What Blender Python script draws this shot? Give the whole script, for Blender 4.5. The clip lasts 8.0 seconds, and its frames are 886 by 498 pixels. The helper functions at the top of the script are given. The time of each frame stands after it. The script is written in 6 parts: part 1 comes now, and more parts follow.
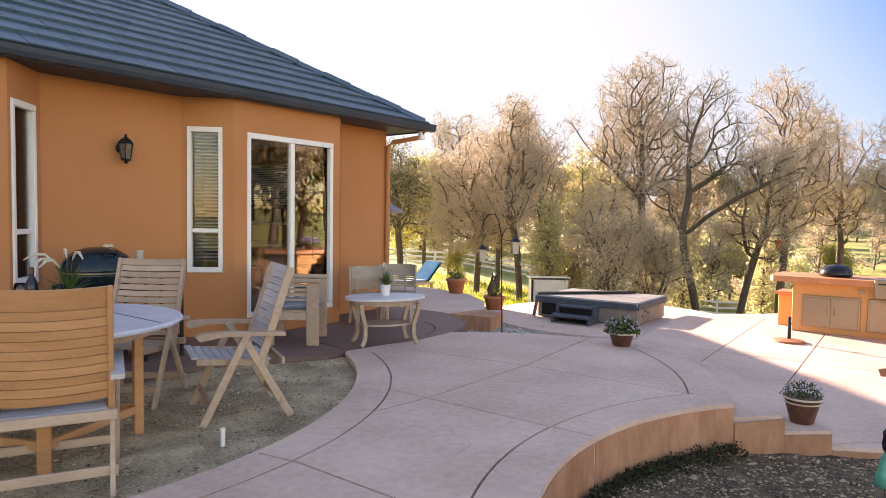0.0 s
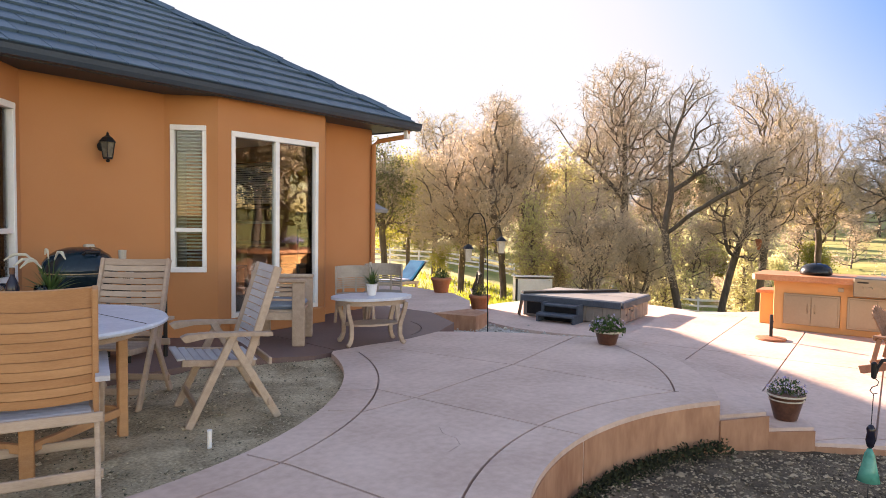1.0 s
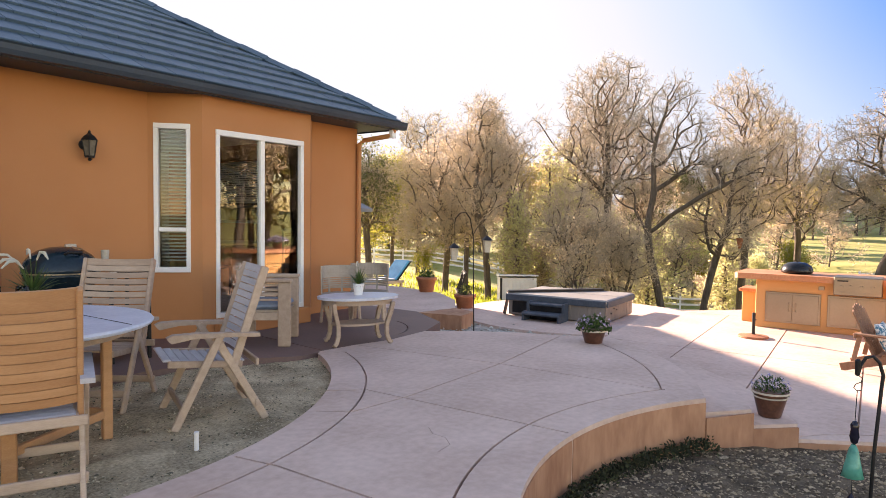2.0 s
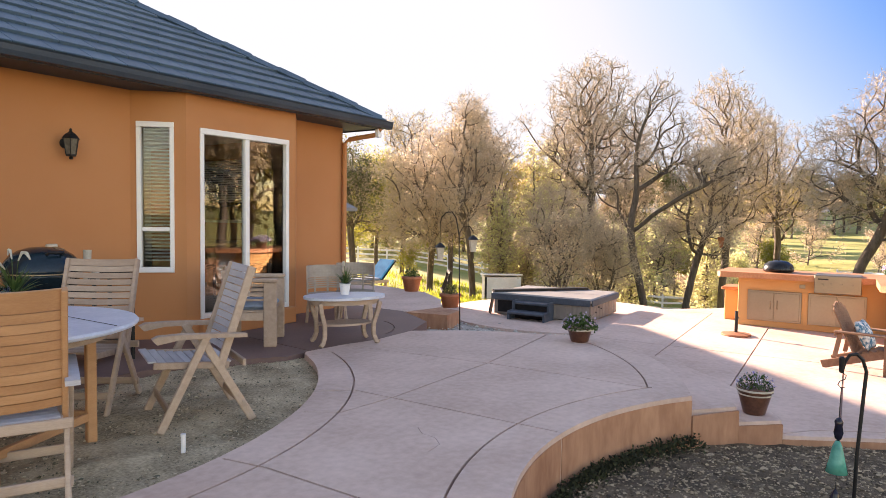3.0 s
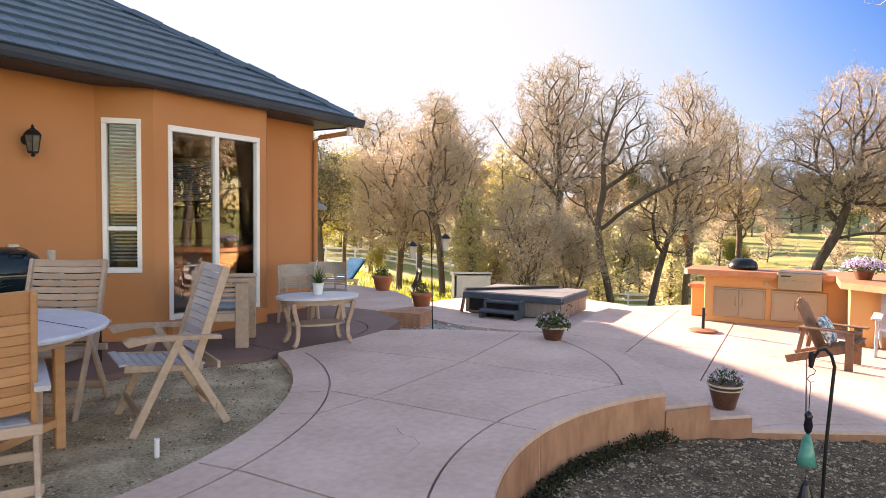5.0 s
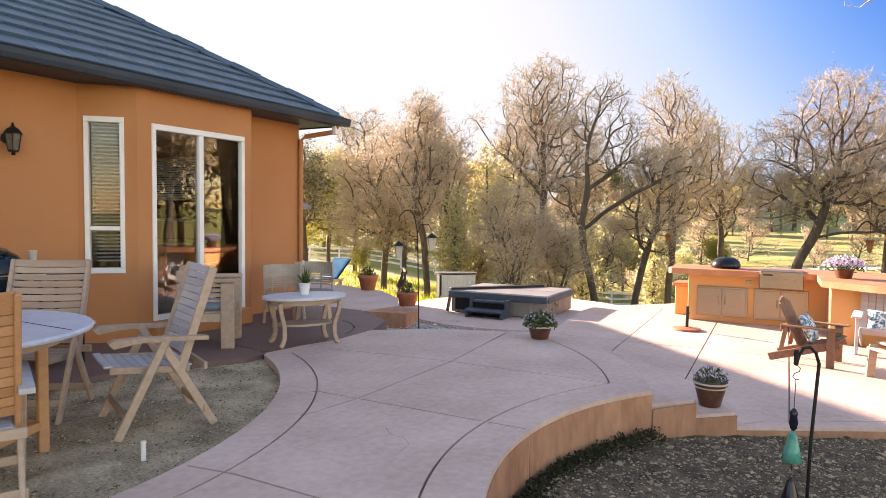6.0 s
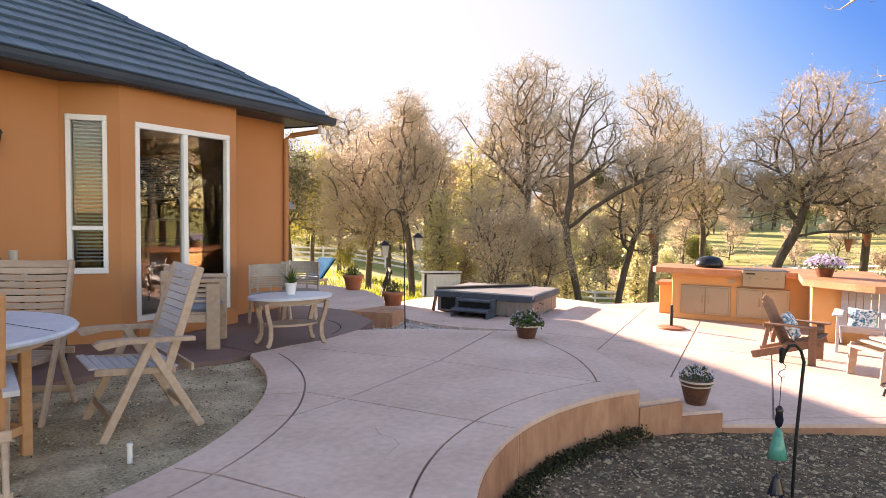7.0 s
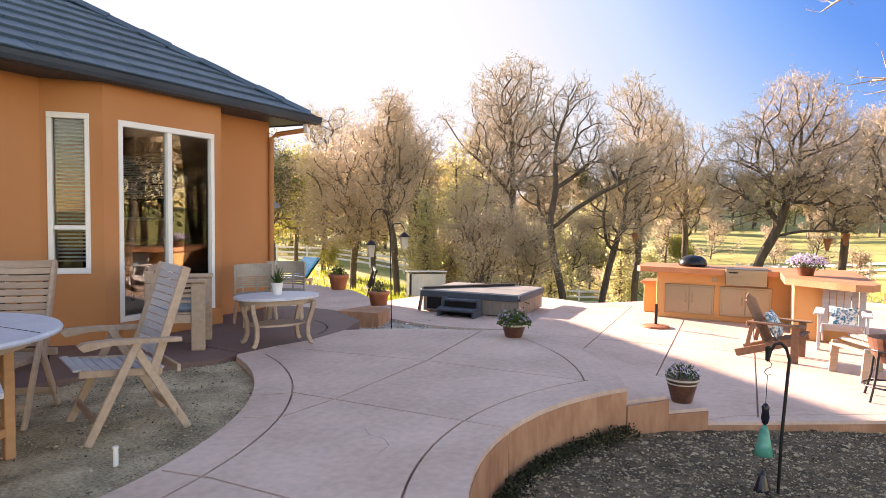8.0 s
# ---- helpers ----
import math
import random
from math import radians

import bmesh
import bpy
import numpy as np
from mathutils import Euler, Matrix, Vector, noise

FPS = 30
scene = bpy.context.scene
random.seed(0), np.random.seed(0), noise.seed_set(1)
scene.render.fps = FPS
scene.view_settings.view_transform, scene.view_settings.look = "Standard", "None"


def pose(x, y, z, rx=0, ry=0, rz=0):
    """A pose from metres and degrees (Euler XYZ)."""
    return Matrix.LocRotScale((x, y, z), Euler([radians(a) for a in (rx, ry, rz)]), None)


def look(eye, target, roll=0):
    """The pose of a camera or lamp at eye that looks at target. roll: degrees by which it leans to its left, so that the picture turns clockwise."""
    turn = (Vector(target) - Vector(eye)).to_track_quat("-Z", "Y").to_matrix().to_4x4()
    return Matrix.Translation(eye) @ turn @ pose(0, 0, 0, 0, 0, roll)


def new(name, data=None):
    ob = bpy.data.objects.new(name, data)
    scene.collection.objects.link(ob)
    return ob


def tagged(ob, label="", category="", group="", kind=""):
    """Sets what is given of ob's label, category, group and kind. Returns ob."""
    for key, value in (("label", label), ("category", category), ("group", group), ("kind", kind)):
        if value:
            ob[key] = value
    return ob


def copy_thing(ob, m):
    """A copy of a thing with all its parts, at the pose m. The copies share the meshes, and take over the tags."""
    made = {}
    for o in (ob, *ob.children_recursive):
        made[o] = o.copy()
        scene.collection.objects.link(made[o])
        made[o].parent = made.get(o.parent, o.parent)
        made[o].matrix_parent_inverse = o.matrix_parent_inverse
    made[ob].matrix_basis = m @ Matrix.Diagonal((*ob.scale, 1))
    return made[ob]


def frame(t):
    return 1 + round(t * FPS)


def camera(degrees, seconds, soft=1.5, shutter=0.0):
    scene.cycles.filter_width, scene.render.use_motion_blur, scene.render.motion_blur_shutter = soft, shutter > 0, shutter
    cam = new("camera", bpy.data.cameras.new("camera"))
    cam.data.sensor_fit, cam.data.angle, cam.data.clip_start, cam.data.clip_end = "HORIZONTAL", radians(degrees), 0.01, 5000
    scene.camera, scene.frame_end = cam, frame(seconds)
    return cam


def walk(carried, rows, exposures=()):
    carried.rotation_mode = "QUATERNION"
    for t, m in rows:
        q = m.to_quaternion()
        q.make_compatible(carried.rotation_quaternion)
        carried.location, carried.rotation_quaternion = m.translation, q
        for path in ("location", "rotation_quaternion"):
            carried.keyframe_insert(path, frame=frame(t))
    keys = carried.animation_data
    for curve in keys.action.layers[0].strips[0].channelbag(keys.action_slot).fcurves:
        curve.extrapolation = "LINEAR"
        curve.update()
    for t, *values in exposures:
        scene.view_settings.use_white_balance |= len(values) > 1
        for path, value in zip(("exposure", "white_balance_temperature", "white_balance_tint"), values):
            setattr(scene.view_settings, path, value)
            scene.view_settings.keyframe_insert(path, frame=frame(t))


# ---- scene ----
cam = camera(68.9, 8.0, soft=0.4)
# seconds, eye, yaw, pitch, roll
PATH = [
    (0.0, 0.047, -0.130, 1.332, -52.12, -2.65, 0.81),
    (0.5, 0.042, -0.113, 1.331, -52.86, -2.67, 0.80),
    (1.0, 0.036, -0.096, 1.331, -53.59, -2.69, 0.79),
    (1.5, 0.030, -0.080, 1.331, -54.31, -2.71, 0.78),
    (3.0, 0.012, -0.032, 1.332, -56.48, -2.78, 0.75),
    (3.5, 0.006, -0.016, 1.333, -57.20, -2.80, 0.73),
    (4.0, 0.000, 0.000, 1.333, -57.91, -2.82, 0.72),
    (4.5, -0.006, 0.016, 1.334, -58.62, -2.85, 0.72),
    (6.0, -0.024, 0.063, 1.336, -60.75, -2.91, 0.70),
    (6.5, -0.029, 0.079, 1.336, -61.46, -2.92, 0.70),
    (7.0, -0.035, 0.095, 1.336, -62.17, -2.94, 0.70),
    (7.5, -0.040, 0.112, 1.336, -62.88, -2.96, 0.71),
    (8.0, -0.044, 0.128, 1.336, -63.58, -2.97, 0.72),
]
walk(cam, [(t, pose(x, y, z, 90 + pitch, 0, yaw) @ pose(0, 0, 0, 0, 0, roll)) for t, x, y, z, yaw, pitch, roll in PATH],
     exposures=[(0.0, 2.48, 8100, 31), (8.0, 2.48, 8100, 31)])

# ---- world and sun ----
SUN_YAW, SUN_UP = -19.0, 16.0
sun_way = Vector((-math.sin(radians(SUN_YAW)) * math.cos(radians(SUN_UP)), math.cos(radians(SUN_YAW)) * math.cos(radians(SUN_UP)), math.sin(radians(SUN_UP))))
world = bpy.data.worlds.new("sky")
scene.world = world
world.use_nodes = True
wn = world.node_tree
sky = wn.nodes.new("ShaderNodeTexSky")
sky.sky_type = "NISHITA"
sky.sun_disc = False
sky.sun_elevation = radians(SUN_UP)
sky.sun_rotation = math.atan2(sun_way.x, sun_way.y)
sky.air_density, sky.dust_density, sky.ozone_density = 2.0, 1.0, 2.0
sky.altitude = 3500
clear = wn.nodes.new("ShaderNodeHueSaturation")
clear.inputs["Saturation"].default_value = 1.0
wn.links.new(sky.outputs["Color"], clear.inputs["Color"])
wn.links.new(clear.outputs["Color"], wn.nodes["Background"].inputs["Color"])
wn.nodes["Background"].inputs["Strength"].default_value = 0.082
sun = new("sun", bpy.data.lights.new("sun", "SUN"))
sun.data.energy, sun.data.angle, sun.data.color = 5.0, radians(0.6), (1.0, 0.93, 0.83)
sun.matrix_world = look(sun_way * 60, (0, 0, 0))


# ---- materials ----
def mat(name, low, high, rough=0.7, scale=6.0, fine=60.0, bump=0.15, metal=0.0, spread=0.12, stretch=(1, 1, 1), island=0.0, random_by=0.0, glow=0.0, sheen=0.0):
    """A surface between two colours, mixed by coarse and fine noise, with bump; random_by varies it from object to object, island from piece to piece."""
    m = bpy.data.materials.new(name)
    m.use_nodes = True
    n, l = m.node_tree.nodes, m.node_tree.links
    b = n["Principled BSDF"]
    tc, mp = n.new("ShaderNodeTexCoord"), n.new("ShaderNodeMapping")
    mp.inputs["Scale"].default_value = stretch
    l.new(tc.outputs["Object"], mp.inputs["Vector"])
    a, f = n.new("ShaderNodeTexNoise"), n.new("ShaderNodeTexNoise")
    for tex, s, d in ((a, scale, 4.0), (f, fine, 3.0)):
        tex.inputs["Scale"].default_value, tex.inputs["Detail"].default_value = s, d
        l.new(mp.outputs["Vector"], tex.inputs["Vector"])
    mix = n.new("ShaderNodeMath")
    mix.operation = "MULTIPLY_ADD"
    mix.inputs[1].default_value = 0.4
    l.new(f.outputs["Fac"], mix.inputs[0])
    half = n.new("ShaderNodeMath")
    half.operation = "MULTIPLY"
    half.inputs[1].default_value = 0.6
    l.new(a.outputs["Fac"], half.inputs[0])
    l.new(half.outputs[0], mix.inputs[2])
    last = mix.outputs[0]
    for amount, node, socket in ((island, "ShaderNodeNewGeometry", "Random Per Island"), (random_by, "ShaderNodeObjectInfo", "Random")):
        if amount:
            g, more = n.new(node), n.new("ShaderNodeMath")
            more.operation = "MULTIPLY_ADD"
            l.new(g.outputs[socket], more.inputs[0])
            more.inputs[1].default_value = amount
            shift = n.new("ShaderNodeMath")
            shift.inputs[1].default_value = -amount / 2
            l.new(last, shift.inputs[0])
            l.new(shift.outputs[0], more.inputs[2])
            last = more.outputs[0]
    ramp = n.new("ShaderNodeValToRGB")
    ramp.color_ramp.elements[0].position, ramp.color_ramp.elements[1].position = 0.5 - spread, 0.5 + spread
    ramp.color_ramp.elements[0].color, ramp.color_ramp.elements[1].color = (*low, 1), (*high, 1)
    l.new(last, ramp.inputs["Fac"])
    l.new(ramp.outputs["Color"], b.inputs["Base Color"])
    b.inputs["Roughness"].default_value, b.inputs["Metallic"].default_value = rough, metal
    b.inputs["Specular IOR Level"].default_value = 0.35
    if bump:
        bp = n.new("ShaderNodeBump")
        bp.inputs["Strength"].default_value, bp.inputs["Distance"].default_value = bump, 0.01
        l.new(mix.outputs[0], bp.inputs["Height"])
        l.new(bp.outputs["Normal"], b.inputs["Normal"])
    return m


def leaf_mat(name, low, high, through_light=0.35):
    m = mat(name, low, high, rough=0.6, scale=1.5, fine=9, bump=0, island=0.5, spread=0.3)
    n, l = m.node_tree.nodes, m.node_tree.links
    t, mx = n.new("ShaderNodeBsdfTranslucent"), n.new("ShaderNodeMixShader")
    ramp = next(k for k in n if k.type == "VALTORGB")
    l.new(ramp.outputs["Color"], t.inputs["Color"])
    mx.inputs["Fac"].default_value = through_light
    l.new(n["Principled BSDF"].outputs[0], mx.inputs[1])
    l.new(t.outputs[0], mx.inputs[2])
    l.new(mx.outputs[0], n["Material Output"].inputs["Surface"])
    return m


def glass_mat(name, tint, ior=1.5):
    m = bpy.data.materials.new(name)
    m.use_nodes = True
    n, l = m.node_tree.nodes, m.node_tree.links
    t, g, f, mx = (n.new("ShaderNode" + k) for k in ("BsdfTransparent", "BsdfGlossy", "Fresnel", "MixShader"))
    t.inputs["Color"].default_value = (*tint, 1)
    g.inputs["Roughness"].default_value = 0.01
    f.inputs["IOR"].default_value = ior
    l.new(f.outputs[0], mx.inputs[0]), l.new(t.outputs[0], mx.inputs[1]), l.new(g.outputs[0], mx.inputs[2])
    l.new(mx.outputs[0], n["Material Output"].inputs["Surface"])
    return m


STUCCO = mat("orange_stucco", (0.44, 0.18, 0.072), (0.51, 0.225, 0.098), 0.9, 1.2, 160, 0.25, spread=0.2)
# Same stucco as the house, with the daylight on the kitchen mixed into its colour.
STUCCO_LIT = mat("lit_stucco", (0.50, 0.265, 0.105), (0.60, 0.335, 0.14), 0.9, 1.5, 160, 0.25, spread=0.2)
CONCRETE = mat("tan_concrete", (0.48, 0.33, 0.265), (0.67, 0.49, 0.41), 0.75, 1.4, 18, 0.12, spread=0.17)
CONCRETE_EDGE = mat("stained_concrete_wall", (0.29, 0.125, 0.07), (0.56, 0.30, 0.18), 0.85, 2.4, 10, 0.15, spread=0.2, stretch=(1.5, 1.5, 0.55))
PURPLE = mat("plum_stamped_concrete", (0.14, 0.083, 0.074), (0.205, 0.127, 0.11), 0.65, 1.6, 35, 0.25, spread=0.25)
ROOF = mat("slate_roof_tile", (0.030, 0.064, 0.098), (0.066, 0.120, 0.168), 0.55, 5, 70, 0.2, random_by=0.35, spread=0.3)
FASCIA = mat("slate_blue_fascia", (0.022, 0.036, 0.055), (0.034, 0.052, 0.074), 0.5, 2, 40, 0.03)
WHITE = mat("white_vinyl", (0.72, 0.70, 0.68), (0.80, 0.79, 0.77), 0.45, 3, 60, 0.02)
TEAK = mat("weathered_teak", (0.33, 0.23, 0.17), (0.50, 0.375, 0.285), 0.75, 5, 50, 0.2, stretch=(1, 5, 5), random_by=0.25, spread=0.25)
TEAK_WARM = mat("honey_teak", (0.40, 0.19, 0.085), (0.54, 0.285, 0.14), 0.65, 4, 40, 0.2, stretch=(1, 6, 6), random_by=0.3, spread=0.25)
TEAK_GREY = mat("silvered_teak", (0.36, 0.34, 0.35), (0.52, 0.50, 0.51), 0.75, 5, 50, 0.2, stretch=(1, 5, 5), random_by=0.25, spread=0.25)
DRIFT = mat("driftwood_grey", (0.27, 0.225, 0.185), (0.42, 0.36, 0.305), 0.8, 5, 50, 0.2, stretch=(1, 5, 5), random_by=0.25, spread=0.25)
TABLE_TOP = mat("painted_table_top", (0.43, 0.47, 0.54), (0.56, 0.59, 0.65), 0.36, 4, 40, 0.1)
SAND = mat("decomposed_granite", (0.19, 0.14, 0.08), (0.58, 0.46, 0.30), 0.95, 2.6, 55, 1.0, spread=0.13)
GRIT = mat("sandy_grit", (0.08, 0.075, 0.045), (0.62, 0.50, 0.34), 0.95, 9, 60, 0.1, island=0.9, spread=0.4)
GRAVEL_BED = mat("dark_gravel_soil", (0.06, 0.042, 0.026), (0.17, 0.12, 0.075), 0.95, 5, 80, 0.8)
PEBBLE = mat("grey_gravel", (0.06, 0.042, 0.026), (0.46, 0.35, 0.23), 0.85, 9, 60, 0.2, island=0.9, spread=0.4)
PALE_PEBBLE = mat("pale_gravel", (0.30, 0.27, 0.23), (0.62, 0.58, 0.52), 0.85, 9, 60, 0.2, island=0.9, spread=0.4)
GRASS = mat("sunny_grass", (0.13, 0.18, 0.025), (0.42, 0.35, 0.12), 0.9, 0.22, 6, 0.4, spread=0.2)
BLADE = leaf_mat("grass_blade", (0.16, 0.21, 0.02), (0.38, 0.38, 0.05), 0.5)
BARK = mat("oak_bark", (0.045, 0.035, 0.028), (0.17, 0.135, 0.105), 0.95, 4, 30, 0.8, stretch=(3, 3, 0.7), spread=0.2)
TWIG = mat("oak_twig", (0.29, 0.235, 0.17), (0.52, 0.435, 0.335), 0.9, 0.5, 5, 0, island=0.4, spread=0.3)
BLACK = mat("black_metal", (0.012, 0.012, 0.013), (0.022, 0.021, 0.022), 0.45, 8, 60, 0.05, metal=0.3)
GRILL_BLACK = mat("black_enamel", (0.008, 0.009, 0.011), (0.016, 0.018, 0.022), 0.25, 3, 40, 0.0)
ENAMEL = mat("teal_enamel", (0.004, 0.012, 0.018), (0.008, 0.022, 0.032), 0.18, 3, 40, 0.0)
STEEL = mat("brushed_steel", (0.27, 0.22, 0.165), (0.34, 0.285, 0.215), 0.38, 2, 30, 0.0, metal=0.9, spread=0.3)
TUB_SKIRT = mat("taupe_tub_panel", (0.20, 0.165, 0.14), (0.27, 0.225, 0.19), 0.7, 2, 30, 0.1, stretch=(6, 6, 0.6))
TUB_COVER = mat("grey_vinyl_cover", (0.21, 0.20, 0.19), (0.29, 0.275, 0.26), 0.4, 2, 40, 0.1)
TUB_STEP = mat("charcoal_plastic", (0.045, 0.058, 0.078), (0.075, 0.092, 0.115), 0.6, 3, 40, 0.1)
TERRA = mat("terracotta", (0.30, 0.105, 0.05), (0.42, 0.165, 0.085), 0.85, 5, 50, 0.15)
GLAZED = mat("brown_glaze", (0.09, 0.035, 0.022), (0.16, 0.07, 0.042), 0.35, 5, 30, 0.05)
CREAM = mat("cream_glaze", (0.42, 0.36, 0.28), (0.56, 0.50, 0.41), 0.5, 8, 50, 0.05)
SOIL = mat("potting_soil", (0.02, 0.014, 0.01), (0.05, 0.036, 0.026), 0.95, 20, 90, 0.6)
COUNTER = mat("terracotta_counter", (0.40, 0.165, 0.075), (0.52, 0.24, 0.12), 0.5, 3, 40, 0.08)
BLUE = mat("turquoise_fabric", (0.02, 0.22, 0.42), (0.05, 0.33, 0.55), 0.9, 4, 90, 0.2)
BLUE_GREY = mat("faded_blue_fabric", (0.17, 0.22, 0.30), (0.24, 0.30, 0.38), 0.9, 4, 90, 0.2)
PILLOW = mat("blue_floral_fabric", (0.035, 0.16, 0.25), (0.72, 0.72, 0.68), 0.9, 14, 30, 0.1, spread=0.07)
CEDAR = mat("brown_cedar", (0.15, 0.08, 0.048), (0.26, 0.15, 0.095), 0.75, 4, 40, 0.2, stretch=(1, 5, 5), random_by=0.3, spread=0.25)
SHED = mat("white_shed_siding", (0.72, 0.68, 0.62), (0.82, 0.79, 0.74), 0.7, 3, 30, 0.1)
GLASS = glass_mat("window_glass", (0.88, 0.90, 0.88))
ROOM = mat("room_plaster", (0.60, 0.53, 0.43), (0.68, 0.61, 0.50), 0.9, 2, 40, 0.02)
ROOM_FLOOR = mat("room_floor", (0.16, 0.10, 0.06), (0.26, 0.17, 0.10), 0.4, 2, 20, 0.05, stretch=(1, 6, 1))
BLIND = leaf_mat("blind_slat", (0.74, 0.73, 0.70), (0.82, 0.81, 0.79), 0.6)
GREEN_GLASS = mat("green_art_glass", (0.03, 0.22, 0.17), (0.07, 0.36, 0.28), 0.2, 5, 30, 0.05)
BOTTLE = mat("dark_bottle_glass", (0.01, 0.01, 0.02), (0.02, 0.02, 0.035), 0.1, 4, 30, 0)
LEAF_DARK = leaf_mat("dark_leaf", (0.025, 0.06, 0.015), (0.07, 0.13, 0.03))
LEAF_STRAP = leaf_mat("strap_leaf", (0.03, 0.07, 0.015), (0.10, 0.16, 0.04), 0.2)
LEAF_OAK = leaf_mat("russet_bud", (0.40, 0.305, 0.20), (0.64, 0.51, 0.36), 0.55)
LEAF_GOLD = leaf_mat("golden_bud", (0.34, 0.27, 0.08), (0.52, 0.43, 0.16), 0.5)
LEAF_OLIVE = leaf_mat("olive_leaf", (0.08, 0.09, 0.035), (0.19, 0.19, 0.08), 0.45)
LEAF_PINE = leaf_mat("pine_needle", (0.42, 0.42, 0.18), (0.68, 0.64, 0.34), 0.65)
LEAF_YELLOW = leaf_mat("yellow_green_leaf", (0.24, 0.24, 0.03), (0.42, 0.38, 0.07), 0.5)
PETAL = leaf_mat("lilac_petal", (0.30, 0.22, 0.45), (0.75, 0.70, 0.78))
PETAL_WHITE = leaf_mat("cream_petal", (0.62, 0.56, 0.42), (0.80, 0.76, 0.66))


# ---- builders ----
def mesh_of(bm, name, material, smooth=False):
    me = bpy.data.meshes.new(name)
    bmesh.ops.recalc_face_normals(bm, faces=bm.faces)
    bm.to_mesh(me)
    bm.free()
    me.materials.append(material)
    if smooth:
        for p in me.polygons:
            p.use_smooth = True
    return me


def part(name, bm, material, parent=None, label="", smooth=False):
    """Links a bmesh, or a ready mesh, as one mesh object under a thing or a part."""
    me = bm if isinstance(bm, bpy.types.Mesh) else mesh_of(bm, name, material, smooth)
    ob = new(name, me)
    ob.parent = parent
    return tagged(ob, label)


def thing(name, m, label, category, group="", kind=""):
    ob = new(name)
    ob.empty_display_size = 0.1
    ob.matrix_world = m
    return tagged(ob, label, category, group, kind)


def box(bm, x0, x1, y0, y1, z0, z1, m=None, bevel=0.0):
    vs = [bm.verts.new(Vector((x, y, z))) for x in (x0, x1) for y in (y0, y1) for z in (z0, z1)]
    fs = [bm.faces.new([vs[i] for i in q]) for q in ((0, 1, 3, 2), (4, 6, 7, 5), (0, 4, 5, 1), (2, 3, 7, 6), (0, 2, 6, 4), (1, 5, 7, 3))]
    if bevel:
        r = bmesh.ops.bevel(bm, geom=list({e for f in fs for e in f.edges}), offset=bevel, segments=1, affect="EDGES", clamp_overlap=True)
        vs = list({v for f in r["faces"] for v in f.verts} | {v for v in vs if v.is_valid})
    if m is not None:
        bmesh.ops.transform(bm, matrix=m, verts=[v for v in vs if v.is_valid])
    return bm


def block(x0, x1, y0, y1, z0, z1, m=None, bevel=0.0):
    return box(bmesh.new(), x0, x1, y0, y1, z0, z1, m, bevel)


def bar(bm, a, b, w, h, up=(0, 0, 1), bevel=0.004):
    """A plank from a to b, w wide and h thick."""
    a, b = Vector(a), Vector(b)
    d = (b - a)
    side = d.cross(Vector(up))
    side = side.normalized() if side.length > 1e-6 else Vector((1, 0, 0))
    top = side.cross(d).normalized()
    m = Matrix((side, d.normalized(), top)).transposed().to_4x4()
    m.translation = a
    return box(bm, -w / 2, w / 2, 0, d.length, -h / 2, h / 2, m, bevel)


def plank(a, b, w, h, up=(0, 0, 1), bevel=0.004):
    return bar(bmesh.new(), a, b, w, h, up, bevel)


def lathe(profile, n=24, m=None, bm=None):
    """A turned body from (radius, height) pairs."""
    bm = bm or bmesh.new()
    rings = []
    for r, z in profile:
        if r < 1e-5:
            rings.append([bm.verts.new((0, 0, z))])
        else:
            rings.append([bm.verts.new((r * math.cos(2 * math.pi * k / n), r * math.sin(2 * math.pi * k / n), z)) for k in range(n)])
    for a, b in zip(rings, rings[1:]):
        for k in range(n):
            q = [a[k % len(a)], a[(k + 1) % len(a)], b[(k + 1) % len(b)], b[k % len(b)]]
            q = list(dict.fromkeys(q))
            if len(q) > 2:
                bm.faces.new(q)
    for ring in (rings[0], rings[-1]):
        if len(ring) > 2:
            bm.faces.new(ring)
    if m is not None:
        bmesh.ops.transform(bm, matrix=m, verts=[v for r in rings for v in r])
    return bm


def tube(points, radius, n=8, bm=None):
    """A round rod along points; radius is one number or one for each point."""
    bm = bm or bmesh.new()
    pts = [Vector(p) for p in points]
    rad = radius if isinstance(radius, (list, tuple)) else [radius] * len(pts)
    rings = []
    for k, p in enumerate(pts):
        d = (pts[min(k + 1, len(pts) - 1)] - pts[max(k - 1, 0)]).normalized()
        s = d.cross(Vector((0.31, 0.17, 0.93)) if abs(d.z) < 0.9 else Vector((1, 0, 0))).normalized()
        u = s.cross(d)
        rings.append([bm.verts.new(p + rad[k] * (math.cos(2 * math.pi * j / n) * s + math.sin(2 * math.pi * j / n) * u)) for j in range(n)])
    for a, b in zip(rings, rings[1:]):
        for j in range(n):
            bm.faces.new((a[j], a[(j + 1) % n], b[(j + 1) % n], b[j]))
    bm.faces.new(rings[0]), bm.faces.new(rings[-1])
    return bm


def prism(outline, z0, z1, bm=None):
    """A slab with that outline in plan."""
    bm = bm or bmesh.new()
    lo = [bm.verts.new((x, y, z0)) for x, y in outline]
    hi = [bm.verts.new((x, y, z1)) for x, y in outline]
    bm.faces.new(hi), bm.faces.new(lo[::-1])
    for k in range(len(lo)):
        j = (k + 1) % len(lo)
        bm.faces.new((lo[k], lo[j], hi[j], hi[k]))
    return bm


def arc(cx, cy, r, a0, a1, n=24):
    return [(cx + r * math.cos(radians(a0 + (a1 - a0) * k / n)), cy + r * math.sin(radians(a0 + (a1 - a0) * k / n))) for k in range(n + 1)]


